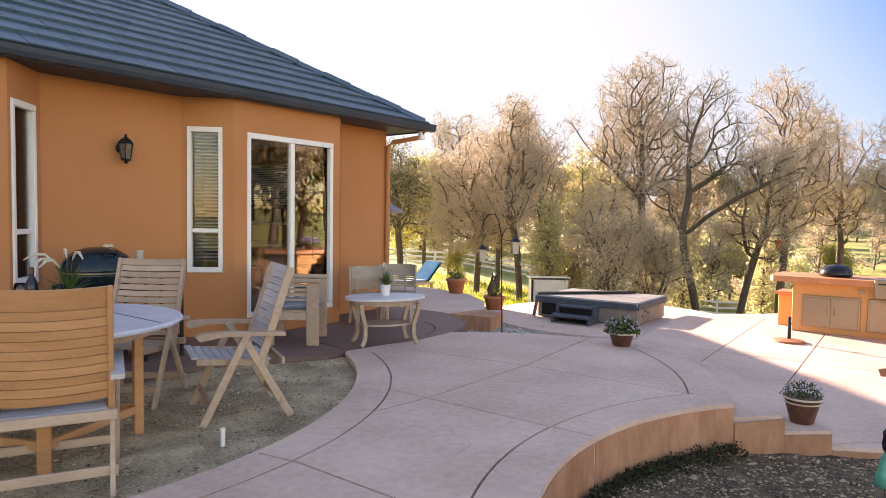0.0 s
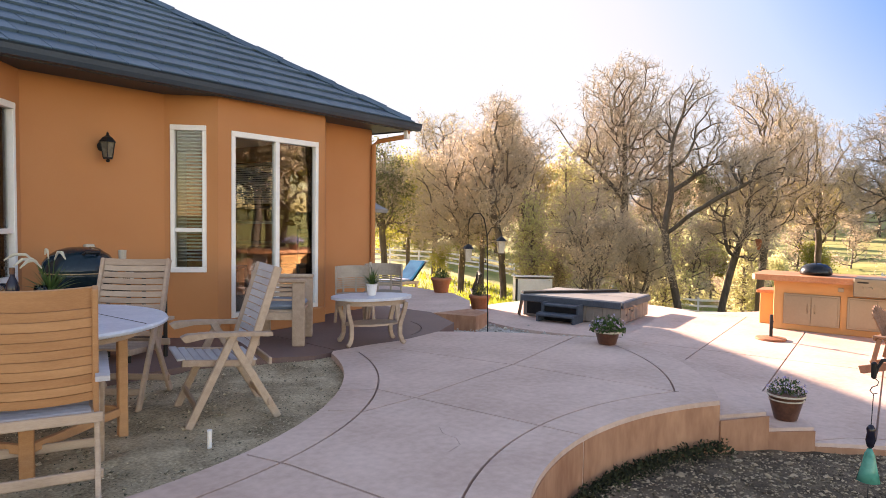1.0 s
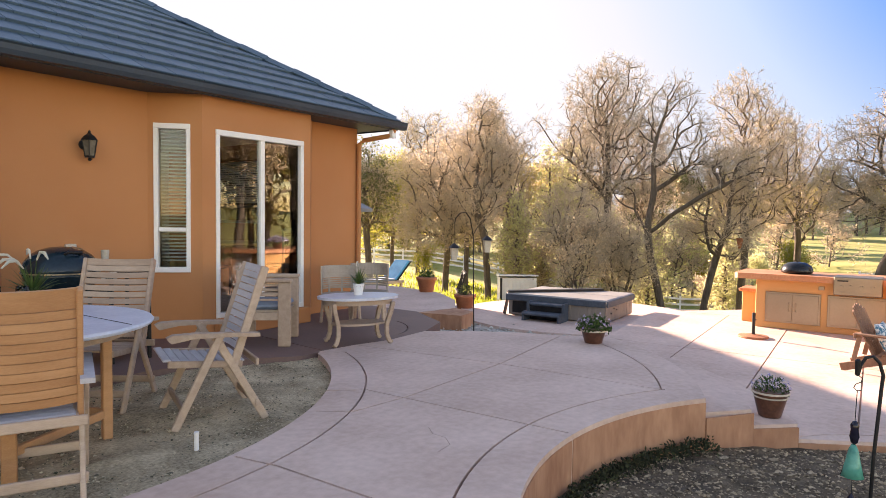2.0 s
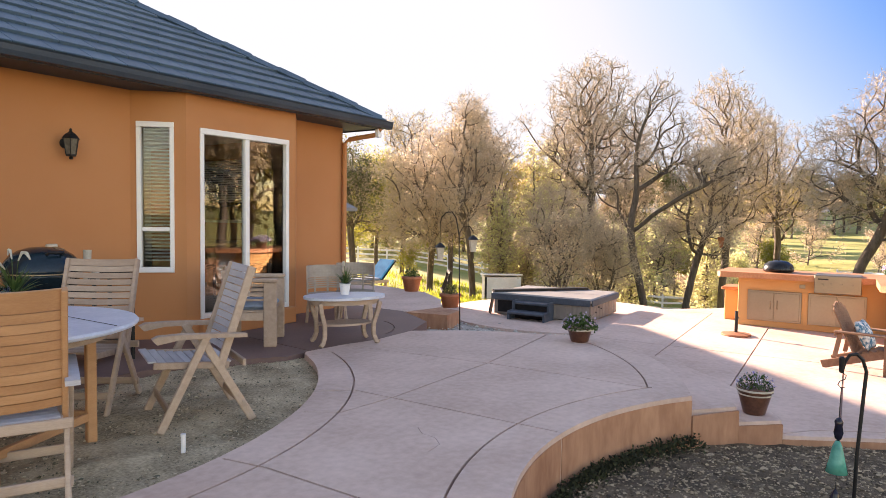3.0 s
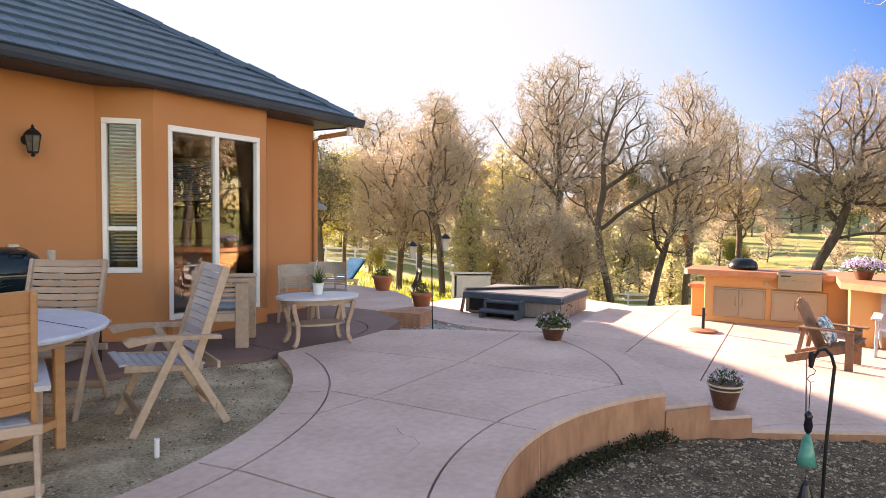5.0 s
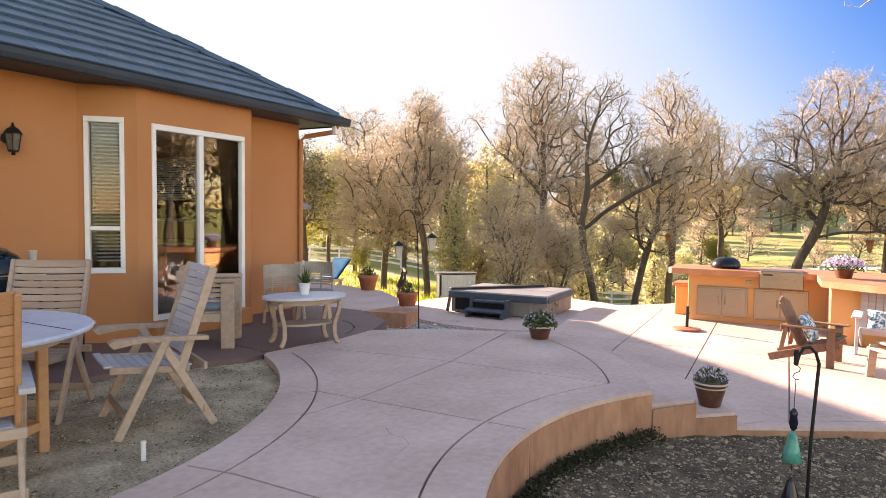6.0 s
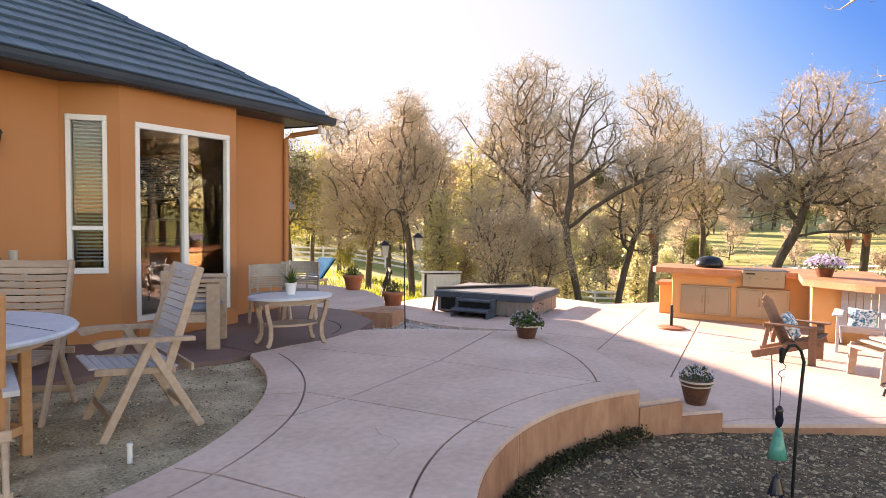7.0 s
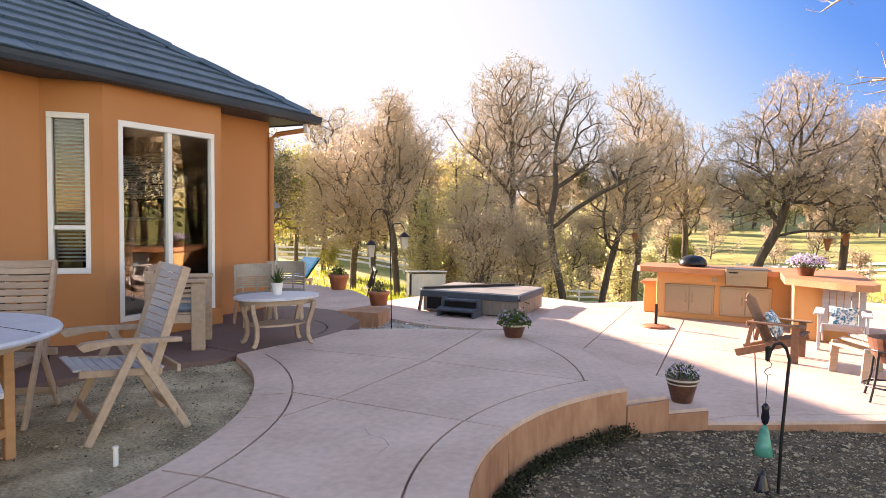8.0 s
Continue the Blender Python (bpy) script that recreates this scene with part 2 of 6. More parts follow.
def grooved(me, strokes, z, width=0.016, depth=0.03):
    """The mesh with narrow joints sawn into its top along the given lines."""
    a = new("slab_blank", me)
    bm = bmesh.new()
    for line in strokes:
        left, right = [], []
        for k, p in enumerate(line):
            p0, p1 = Vector(line[max(k - 1, 0)]), Vector(line[min(k + 1, len(line) - 1)])
            d = (p1 - p0).normalized()
            nrm = Vector((-d.y, d.x)) * width / 2
            left.append(Vector(p) + nrm), right.append(Vector(p) - nrm)
        prism([tuple(v) for v in left + right[::-1]], z - depth, z + 0.05, bm)
    bmesh.ops.recalc_face_normals(bm, faces=bm.faces)
    cut = bpy.data.meshes.new("joint_saw")
    bm.to_mesh(cut)
    bm.free()
    b = new("joint_saw", cut)
    md = a.modifiers.new("saw", "BOOLEAN")
    md.operation, md.solver, md.object, md.use_self = "DIFFERENCE", "EXACT", b, True
    bpy.context.view_layer.update()
    out = bpy.data.meshes.new_from_object(a.evaluated_get(bpy.context.evaluated_depsgraph_get()))
    bpy.data.objects.remove(a), bpy.data.objects.remove(b)
    return out


def structure(name, bm, material, label, category):
    return tagged(part(name, bm, material), label, category, kind="structure")


def quads_mesh(name, verts, faces, material):
    me = bpy.data.meshes.new(name)
    me.from_pydata(np.asarray(verts, float).reshape(-1, 3).tolist(), [], faces)
    me.materials.append(material)
    return me


def scatter_leaves(rng, centres, size, flat=0.0):
    """Small four-cornered leaves of uneven turn about the given centres."""
    n = len(centres)
    a = rng.normal(size=(n, 3))
    a /= np.linalg.norm(a, axis=1)[:, None]
    b = np.cross(a, rng.normal(size=(n, 3)))
    b /= np.linalg.norm(b, axis=1)[:, None]
    s = size * rng.uniform(0.6, 1.4, n)[:, None]
    v = np.stack([centres - a * s, centres + b * s * 0.45, centres + a * s, centres - b * s * 0.45], 1).reshape(-1, 3)
    return v, [(4 * k, 4 * k + 1, 4 * k + 2, 4 * k + 3) for k in range(n)]


# ---- ground ----
AX, AY = math.sin(radians(58)), math.cos(radians(58))


def terrain(x, y):
    a, b = x * AX + y * AY, x * AY - y * AX
    far = min(max(a - 11, 0), 45)
    z = -0.62 - 0.034 * far - 3.4 * math.exp(-((a - 45) ** 2) / 640 - (b - 15) ** 2 / 240) * min(max((a - 10) / 14, 0), 1)
    z += 0.022 * max(a - 62, 0) if a < 400 else 7.4
    side = max(abs(b) - 30 - 0.3 * max(a, 0), 0)
    z += 0.03 * min(side, 120)
    rr = math.hypot(x, y)
    z += 0.12 * min(max((rr - 16) / 20, 0), 1) * noise.noise((x * 0.11, y * 0.11, 0)) * 2
    z += 2.5 * min(max((rr - 90) / 150, 0), 1) * noise.noise((x * 0.012, y * 0.012, 3.3))
    return z


def ground_sheet():
    bm = bmesh.new()
    rings = [0.0] + [1.5 * 1.058 ** k for k in range(118)]
    last = None
    for r in rings:
        ring = [bm.verts.new((r * math.cos(2 * math.pi * k / 200), r * math.sin(2 * math.pi * k / 200), terrain(r * math.cos(2 * math.pi * k / 200), r * math.sin(2 * math.pi * k / 200)))) for k in range(200)] if r else [bm.verts.new((0, 0, -0.62))]
        if last:
            for k in range(200):
                q = list(dict.fromkeys([last[k % len(last)], last[(k + 1) % len(last)], ring[(k + 1) % 200], ring[k]]))
                bm.faces.new(q)
        last = ring
    return bm


# far hazy sky, white towards the sun and clear blue away from it
def sky_mat():
    m = bpy.data.materials.new("far_sky")
    m.use_nodes = True
    n, l = m.node_tree.nodes, m.node_tree.links
    n.remove(n["Principled BSDF"])
    tc, unit, dot, ramp, em = (n.new("ShaderNode" + k) for k in ("TexCoord", "VectorMath", "VectorMath", "ValToRGB", "Emission"))
    unit.operation, dot.operation = "NORMALIZE", "DOT_PRODUCT"
    l.new(tc.outputs["Object"], unit.inputs[0])
    l.new(unit.outputs["Vector"], dot.inputs[0])
    dot.inputs[1].default_value = (math.sin(radians(112)) * math.cos(radians(30)), math.cos(radians(112)) * math.cos(radians(30)), math.sin(radians(30)))
    stops = ((0.70, (0.98, 0.96, 1.0)), (0.755, (0.92, 0.91, 0.99)), (0.839, (0.62, 0.76, 0.99)), (0.899, (0.24, 0.48, 0.94)), (0.927, (0.11, 0.34, 0.88)), (1.0, (0.06, 0.24, 0.78)))
    while len(ramp.color_ramp.elements) < len(stops):
        ramp.color_ramp.elements.new(0.5)
    for e, (p, c) in zip(ramp.color_ramp.elements, stops):
        e.position, e.color = p, (c[0] * SKY_TINT[0], c[1] * SKY_TINT[1], c[2] * SKY_TINT[2], 1)
    l.new(dot.outputs["Value"], ramp.inputs["Fac"])
    l.new(ramp.outputs["Color"], em.inputs["Color"])
    em.inputs["Strength"].default_value = SKY_GLOW
    l.new(em.outputs[0], n["Material Output"].inputs["Surface"])
    return m


SKY_TINT, SKY_GLOW = (0.80, 1.045, 1.17), 0.187


def sky_sheet(radius=700.0):
    bm = bmesh.new()
    grid = [[bm.verts.new((radius * math.sin(radians(a)) * math.cos(radians(e)), radius * math.cos(radians(a)) * math.cos(radians(e)), radius * math.sin(radians(e)))) for e in range(-2, 47, 3)] for a in range(30, 128, 3)]
    for p, q in zip(grid, grid[1:]):
        for k in range(len(p) - 1):
            bm.faces.new((p[k], p[k + 1], q[k + 1], q[k]))
    return bm


structure("backdrop", sky_sheet(), sky_mat(), "hazy white sky clearing to blue", "sky")
structure("ground", ground_sheet(), GRASS, "sunlit green and straw-coloured grass slope falling away", "ground")

# raised walkway with its curved edges
WALK = arc(3.65, -0.99, 2.52, 150, 54.4, 40) + arc(4.03, 4.58, 3.68, -72.8, -32.5, 20) + [(6.86, 3.05), (6.72, 3.52), (6.47, 3.98), (6.1, 4.43), (5.4, 4.4), (5.0, 4.5), (4.52, 4.55)] + arc(1.68, 6.01, 3.15, -28.8, -130, 36) + [(-1.6, 2.9), (-3.5, 1.5), (-3.5, -2.5), (0.6, -2.5)]
walk_mesh = mesh_of(prism(WALK, -0.5, 0.0), "walkway", CONCRETE)
WALK_JOINTS = [arc(3.65, -0.99, 2.83, 148, 57, 40), arc(1.79, 5.83, 3.23, -128, -27.5, 40), arc(4.03, 4.58, 3.37, -70.3, -36, 20),
               [(2.25, 2.88), (2.30, 2.58), (2.30, 1.05)], [(3.52, 3.46), (3.735, 3.23), (3.745, 1.56)], [(3.11, 3.14), (3.25, 2.93), (3.77, 2.868), (5.16, 2.868), (6.84, 3.04)], [(4.98, 4.5), (5.16, 2.868), (5.165, 1.40)]]
CRACK = [(3.303, 2.322), (3.221, 2.233), (3.206, 2.123), (3.125, 2.036), (2.99, 2.023)]
walkway = structure("walkway", grooved(grooved(walk_mesh, WALK_JOINTS, 0.0), [CRACK], 0.0, 0.004, 0.01), CONCRETE, "tan stamped concrete walkway with sawn joints and curved edge", "walkway")


def ring_wall(inner, outer, a0, a1, cx, cy, z0, z1, n=36):
    return prism(arc(cx, cy, outer, a0, a1, n) + arc(cx, cy, inner, a1, a0, n), z0, z1)


# retaining face of the walkway, in two pours with a joint between
for a0, a1 in ((150, 88.4), (88.0, 54.4)):
    structure("retaining_wall", ring_wall(2.515, 2.53, a0, a1, 3.65, -0.99, -0.6, -0.035), CONCRETE_EDGE, "orange-stained curved concrete retaining face", "wall")

# steps down to the lower patio, their open end faced like the retaining wall
for r0, r1, z, a0, a1 in ((3.60, 4.05, -0.125, -72.8, -68.9), (3.97, 4.42, -0.25, -69.4, -67.1)):
    step_plan = arc(4.03, 4.58, r1, a1, -32.0, 24) + arc(4.03, 4.58, r0, -32.0, a0, 24)
    structure("step", prism(step_plan, -0.6, z), CONCRETE, "broad curved concrete step", "step")
for (x0, y0), (x1, y1), z in (((5.115, 1.055), (5.482, 0.79), -0.15), ((5.484, 0.787), (5.745, 0.505), -0.275)):
    d = Vector((x1 - x0, y1 - y0)).normalized()
    structure("retaining_wall", prism([(x0, y0), (x1, y1), (x1 + d.y * 0.016, y1 - d.x * 0.016), (x0 + d.y * 0.016, y0 - d.x * 0.016)], -0.6, z), CONCRETE_EDGE, "orange-stained end face of the steps", "wall")

PATIO = [(5.75, 0.50), (6.53, -0.86), (7.4, -2.6), (8.2, -6), (15.5, -7), (16, -1.5), (14.6, 1.6), (13.4, 2.5), (12.36, 3.54), (11.5, 3.6), (9.4, 3.36), (8.2, 3.3), (7.3, 3.0), (6.6, 2.3), (5.9, 1.2)]
patio_mesh = mesh_of(prism(PATIO, -0.75, -0.37), "patio", CONCRETE)
PATIO_JOINTS = [[(8.0, 2.17), (12.7, 2.37)], [(7.1, 1.12), (11.6, 1.29)], [(6.1, 0.12), (11.8, 0.24)], [(8.3, -1.2), (14.0, -0.9)], [(9.0, 3.3), (9.1, -5)], [(12.55, 3.2), (12.6, 2.4)], [(5.75, 0.55), (6.05, 0.3), (7.0, -1.3), (7.9, -3.0)]]
structure("patio", grooved(patio_mesh, PATIO_JOINTS, -0.37), CONCRETE, "tan concrete lower patio, half in sunshine", "patio")
structure("patio_edge", prism([(5.737, 0.49), (6.515, -0.87), (7.385, -2.61), (8.18, -6), (8.2, -6), (7.4, -2.6), (6.53, -0.86), (5.75, 0.50)], -0.74, -0.40), CONCRETE_EDGE, "orange-stained patio edge", "edge")

# plum patio by the house
PLUM = [(-3, 4.9), (2.0, 5.05), (3.0, 5.12), (3.6, 5.03), (4.0, 4.76), (4.28, 4.55), (4.52, 4.56), (5.0, 4.51), (5.4, 4.41), (6.1, 4.44), (6.8, 4.7), (7.35, 5.5), (7.4, 6.9), (-3, 6.9)]
plum_mesh = mesh_of(prism(PLUM, -0.5, -0.008), "house_patio", PURPLE)
structure("house_patio", grooved(plum_mesh, [arc(5.6, 5.5, 0.95, -80, -20, 14), [(4.6, 4.6), (4.75, 6.0)]], -0.008), PURPLE, "plum-brown stamped concrete patio by the house", "patio")

# side platform and its step
structure("side_patio", prism([(7.2, 6.3), (8.3, 6.75), (8.8, 6.5), (9.6, 6.35), (10.5, 6.95), (11.3, 7.9), (11.7, 9.3), (11.4, 11.9), (7.2, 11.9)], -0.75, -0.27), CONCRETE, "pale concrete patio beside the house", "patio")
structure("side_patio", prism([(8.3, 6.74), (8.75, 6.47), (8.9, 5.75), (9.45, 5.85), (9.6, 6.34), (8.8, 6.49)], -0.75, -0.275), CONCRETE_EDGE, "tan concrete step of the side patio", "step")
structure("tub_pad", prism(arc(11.7, 4.9, 2.3, 0, 360, 48)[:-1], -0.8, -0.48), CONCRETE, "round tan concrete pad under the hot tub", "pad")

# sandy seating bed
SANDBED = arc(1.68, 6.01, 3.19, -128, -27, 36) + [(4.2, 4.8), (3.6, 5.2), (2.0, 5.3), (-3, 5.3), (-3, 3.2)]


def inside(x, y, outline):
    hit = False
    for (x0, y0), (x1, y1) in zip(outline, outline[1:] + outline[:1]):
        if (y0 > y) != (y1 > y) and x < (x1 - x0) * (y - y0) / (y1 - y0) + x0:
            hit = not hit
    return hit


def rough_bed(x0, x1, y0, y1, step, height):
    bm = bmesh.new()
    nx, ny = int((x1 - x0) / step), int((y1 - y0) / step)
    grid = [[bm.verts.new((x0 + i * step, y0 + j * step, height(x0 + i * step, y0 + j * step))) for j in range(ny + 1)] for i in range(nx + 1)]
    for i in range(nx):
        for j in range(ny):
            bm.faces.new((grid[i][j], grid[i + 1][j], grid[i + 1][j + 1], grid[i][j + 1]))
    return bm


structure("sand_bed", rough_bed(-3, 4.6, 2.7, 5.3, 0.05, lambda x, y: -0.055 + 0.018 * noise.noise((x * 2.2, y * 2.2, 0)) + 0.012 * noise.noise((x * 9, y * 9, 5)) - (0.12 if not inside(x, y, SANDBED) else 0)), SAND, "trodden sandy decomposed-granite seating bed", "ground")


def bed_height(x, y):
    return -0.335 - 0.09 * min(max((x - 4.0) / 1.6, 0), 1.6) + 0.03 * noise.noise((x * 1.7, y * 1.7, 2)) + 0.015 * noise.noise((x * 7, y * 7, 7))


structure("gravel_bed", rough_bed(1.3, 8.0, -6.0, 1.6, 0.07, bed_height), GRAVEL_BED, "dark gravel and soil planting bed", "ground")


def pebbles(name, material, spots, sizes, rng, label, flat=0.6):
    base = np.array([(1, 0, 0), (-0.5, 0.87, 0), (-0.5, -0.87, 0), (0, 0, 1), (0, 0, -1), (0.45, 0.78, 0.35)])
    tri = [(0, 5, 3), (5, 1, 3), (1, 2, 3), (2, 0, 3), (5, 0, 4), (1, 5, 4), (2, 1, 4), (0, 2, 4)]
    vs, fs = [], []
    for (x, y, z), s in zip(spots, sizes):
        t = rng.uniform(0, 6.28)
        v = base * rng.uniform(0.7, 1.3, (6, 3)) * (s, s * rng.uniform(0.5, 1), s * flat * rng.uniform(0.5, 1))
        c, q = math.cos(t), math.sin(t)
        k = len(vs)
        vs += [(x + c * a - q * b, y + q * a + c * b, z + d) for a, b, d in v]
        fs += [(k + i, k + j, k + h) for i, j, h in tri]
    ob = new(name, quads_mesh(name, vs, fs, material))
    return tagged(ob, label, "gravel", kind="stuff")


rng = np.random.default_rng(4)
spots = []
while len(spots) < 26000:
    x, y = rng.uniform(1.8, 6.9), rng.uniform(-2.0, 1.55)
    if math.hypot(x - 3.65, y + 0.99) < 2.5 or (y < 0.4 and x < 6.5 - 0.3 * y) or (x > 5.0 and y < 0.9 - (x - 5.2) * 0.9):
        if y < 1.05 or math.hypot(x - 3.65, y + 0.99) < 2.49:
            spots.append((x, y, bed_height(x, y) + 0.004))
moss = [(3.65 + 2.485 * math.cos(a) * f, -0.99 + 2.485 * math.sin(a) * f, -0.335 + h) for a, f, h in zip(rng.uniform(0.95, 2.45, 6000), 1 - np.abs(rng.normal(0, 0.03, 6000)), np.abs(rng.normal(0, 0.026, 6000)))]
v, f = scatter_leaves(rng, np.array(moss), 0.014)
tagged(new("moss", quads_mesh("moss", v, f, mat("dark_moss", (0.018, 0.02, 0.01), (0.05, 0.055, 0.022), 0.95, 9, 60, 0, island=0.5))), "dark moss and weeds along the foot of the wall", "moss", kind="stuff")
pebbles("gravel", PEBBLE, spots, rng.gamma(1.6, 0.0042, len(spots)) + 0.003, rng, "loose grey and tan gravel in the planting bed")
spots = []
while len(spots) < 5000:
    x, y = rng.uniform(6.5, 12.5), rng.uniform(3.2, 9.5)
    if x * AX + y * AY < 13.8 and not inside(x, y, WALK) and abs(terrain(x, y)) < 3:
        spots.append((x, y, max(-0.53, terrain(x, y)) + 0.02))
structure("gravel_strip", prism([(6.0, 4.4), (6.8, 3.0), (8.2, 3.2), (9.4, 3.3), (10.5, 3.4), (11.6, 7.4), (12.2, 9.0), (11.9, 10.5), (8.0, 7.5), (7.0, 6.0)], -0.8, -0.53), PALE_PEBBLE, "pale decomposed gravel strip beside the patio", "ground")
pebbles("gravel", PALE_PEBBLE, spots, rng.gamma(3, 0.007, len(spots)) + 0.005, rng, "pale loose gravel between patio and hot tub")
spots = []
while len(spots) < 9000:
    x, y = rng.uniform(0.2, 4.5), rng.uniform(2.85, 5.1)
    if inside(x, y, SANDBED):
        spots.append((x, y, -0.05))
pebbles("gravel", GRIT, spots, rng.gamma(1.6, 0.0026, len(spots)) + 0.002, rng, "coarse sandy grit on the seating bed")

# ---- house ----
house = thing("house", pose(0, 0, 0), "orange stucco house with slate-blue tiled hip roof", "house")


def wall_run(p, q, z0, z1, openings=(), thick=0.16):
    """A wall from p to q, its outer face on the right of that line, with openings (from, to, bottom, top) cut through."""
    p, q = Vector((*p, 0)), Vector((*q, 0))
    d = (q - p).normalized()
    m = Matrix((d, Vector((-d.y, d.x, 0)), Vector((0, 0, 1)))).transposed().to_4x4()
    m.translation = p
    long = (q - p).length
    bm = bmesh.new()
    edge = 0.0
    for u0, u1, v0, v1 in openings:
        box(bm, edge, u0, 0, thick, z0, z1, m)
        box(bm, u0, u1, 0, thick, z0, v0, m)
        box(bm, u0, u1, 0, thick, v1, z1, m)
        edge = u1
    box(bm, edge, long, 0, thick, z0, z1, m)
    return bm, m


EAVE_Y, EAVE_X, PITCH, EAVE_Z = 5.98, 7.46, 0.59, 2.70
# The runs out to x 13.35 wall in an added, unseen rear block.
runs = [((-4, 6.08), (2.09, 6.08), ()), ((2.09, 6.08), (2.48, 6.47), ((0.06, 0.44, 0.72, 2.29),)), ((2.48, 6.47), (3.87, 6.47), ()),
        ((3.87, 6.47), (4.26, 6.08), ((0.07, 0.42, 0.72, 2.29),)), ((4.26, 6.08), (5.83, 6.08), ((0.18, 1.44, 0.19, 2.26),)), ((5.83, 6.08), (6.22, 6.47), ()),
        ((6.22, 6.47), (7.127, 6.47), ()), ((7.13, 6.474), (7.13, 13.495), ((1.9, 3.4, 1.2, 2.24),)), ((7.13, 13.5), (13.35, 13.5), ()), ((13.35, 13.505), (13.35, 22), ()), ((13.35, 22), (-4, 22), ()), ((-4, 22), (-4, 6.08), ())]
frames = []
for p, q, gaps in runs:
    bm, m = wall_run(p, q, -0.5, 2.66, gaps)
    part("wall", bm, STUCCO, house)
    frames.append(m)
part("floor_slab", prism([(-3.8, 6.66), (4.1, 6.66), (4.5, 6.26), (5.6, 6.26), (6.0, 6.66), (6.95, 6.66), (6.95, 20.8), (-3.8, 20.8)], 0.02, 0.18), ROOM_FLOOR, house, "brown plank floor inside")
part("inner_ceiling", prism([(-3.8, 6.66), (4.1, 6.66), (4.5, 6.26), (5.6, 6.26), (6.0, 6.66), (6.95, 6.66), (6.95, 20.8), (-3.8, 20.8)], 2.5, 2.58), ROOM, house)
part("inner_wall", block(-3.8, 6.95, 11.0, 11.1, 0.18, 2.5), ROOM, house)
part("inner_wall", block(3.2, 3.3, 6.7, 11.0, 0.18, 2.5), ROOM, house)


def framed(m, u0, u1, v0, v1, name, label, rails=(), stiles=(), w=0.045, blind=(), tilt=28, sill=False):
    """A white vinyl frame in an opening, with its panes; rails and stiles part it."""
    win = new(name)
    win.parent = house
    win.matrix_world = m
    tagged(win, label)
    bm = bmesh.new()
    box(bm, u0 - 0.012, u1 + 0.012, -0.018, 0.07, v0 - 0.012, v0 + w, None, 0.004)
    box(bm, u0 - 0.012, u1 + 0.012, -0.018, 0.07, v1 - w, v1 + 0.012, None, 0.004)
    for u in (u0 - 0.012, u1 - w + 0.012):
        box(bm, u, u + w, -0.016, 0.068, v0 + w, v1 - w, None, 0.004)
    part("window_frame" if name == "window" else "door_frame", bm, WHITE, win)
    for v in rails:
        part("rail", block(u0 + w - 0.01, u1 - w + 0.01, -0.005, 0.05, v - w / 2, v + w / 2, None, 0.004), WHITE, win)
    for u in stiles:
        part("stile", block(u - 0.03, u + 0.03, -0.008, 0.06, v0 + w - 0.005, v1 - w + 0.005, None, 0.004), WHITE, win)
    us, vs = [u0 + w, *stiles, u1 - w], [v0 + w, *rails, v1 - w]
    for a, b in zip(us, us[1:]):
        for c, d in zip(vs, vs[1:]):
            pane = part("pane", block(a + 0.004, b - 0.004, 0.030, 0.034, c, d), GLASS, win)
            pane.visible_shadow = False
    for b0, b1 in blind:
        bm = bmesh.new()
        z = b1
        while z > b0:
            box(bm, u0 + w, u1 - w, 0.085, 0.115, z - 0.002, z + 0.002, pose(0, 0, 0) @ Matrix.Translation((0, 0.1, z)) @ pose(0, 0, 0, tilt) @ Matrix.Translation((0, -0.1, -z)))
            z -= 0.038
        part("blind", bm, BLIND, win, "half-open white slatted blind")
    if sill:
        part("sill", block(u0 - 0.03, u1 + 0.03, -0.035, 0.02, v0 - 0.04, v0 - 0.013, None, 0.004), WHITE, win)
    return win


framed(frames[1], 0.06, 0.44, 0.72, 2.29, "window", "tall narrow white vinyl window", rails=(1.17,))
framed(frames[3], 0.07, 0.42, 0.72, 2.29, "window", "tall narrow white vinyl window with slatted blind", rails=(1.17,), blind=((0.80, 2.24),))
framed(frames[4], 0.18, 1.44, 0.19, 2.26, "sliding_door", "white-framed glass sliding patio door", stiles=(0.81,), w=0.05)
side_window = framed(frames[7], 1.9, 3.4, 1.2, 2.24, "window", "side window with half-lowered slatted blind", blind=((1.52, 2.2),), tilt=42)
part("blind_rail", block(1.95, 3.35, 0.075, 0.125, 1.46, 1.495, None, 0.004), FASCIA, side_window)
for k in range(24):
    part("baluster", block(1.97 + k * 0.058, 1.995 + k * 0.058, -0.06, -0.035, 1.24, 1.45), WHITE, side_window)
part("door_step", block(4.40, 5.76, 5.98, 6.075, -0.01, 0.185, None, 0.01), STUCCO, house)

# roof deck, eaves and gutter
TOP = 4.9
def slope_z(y):
    return EAVE_Z + PITCH * (y - EAVE_Y)


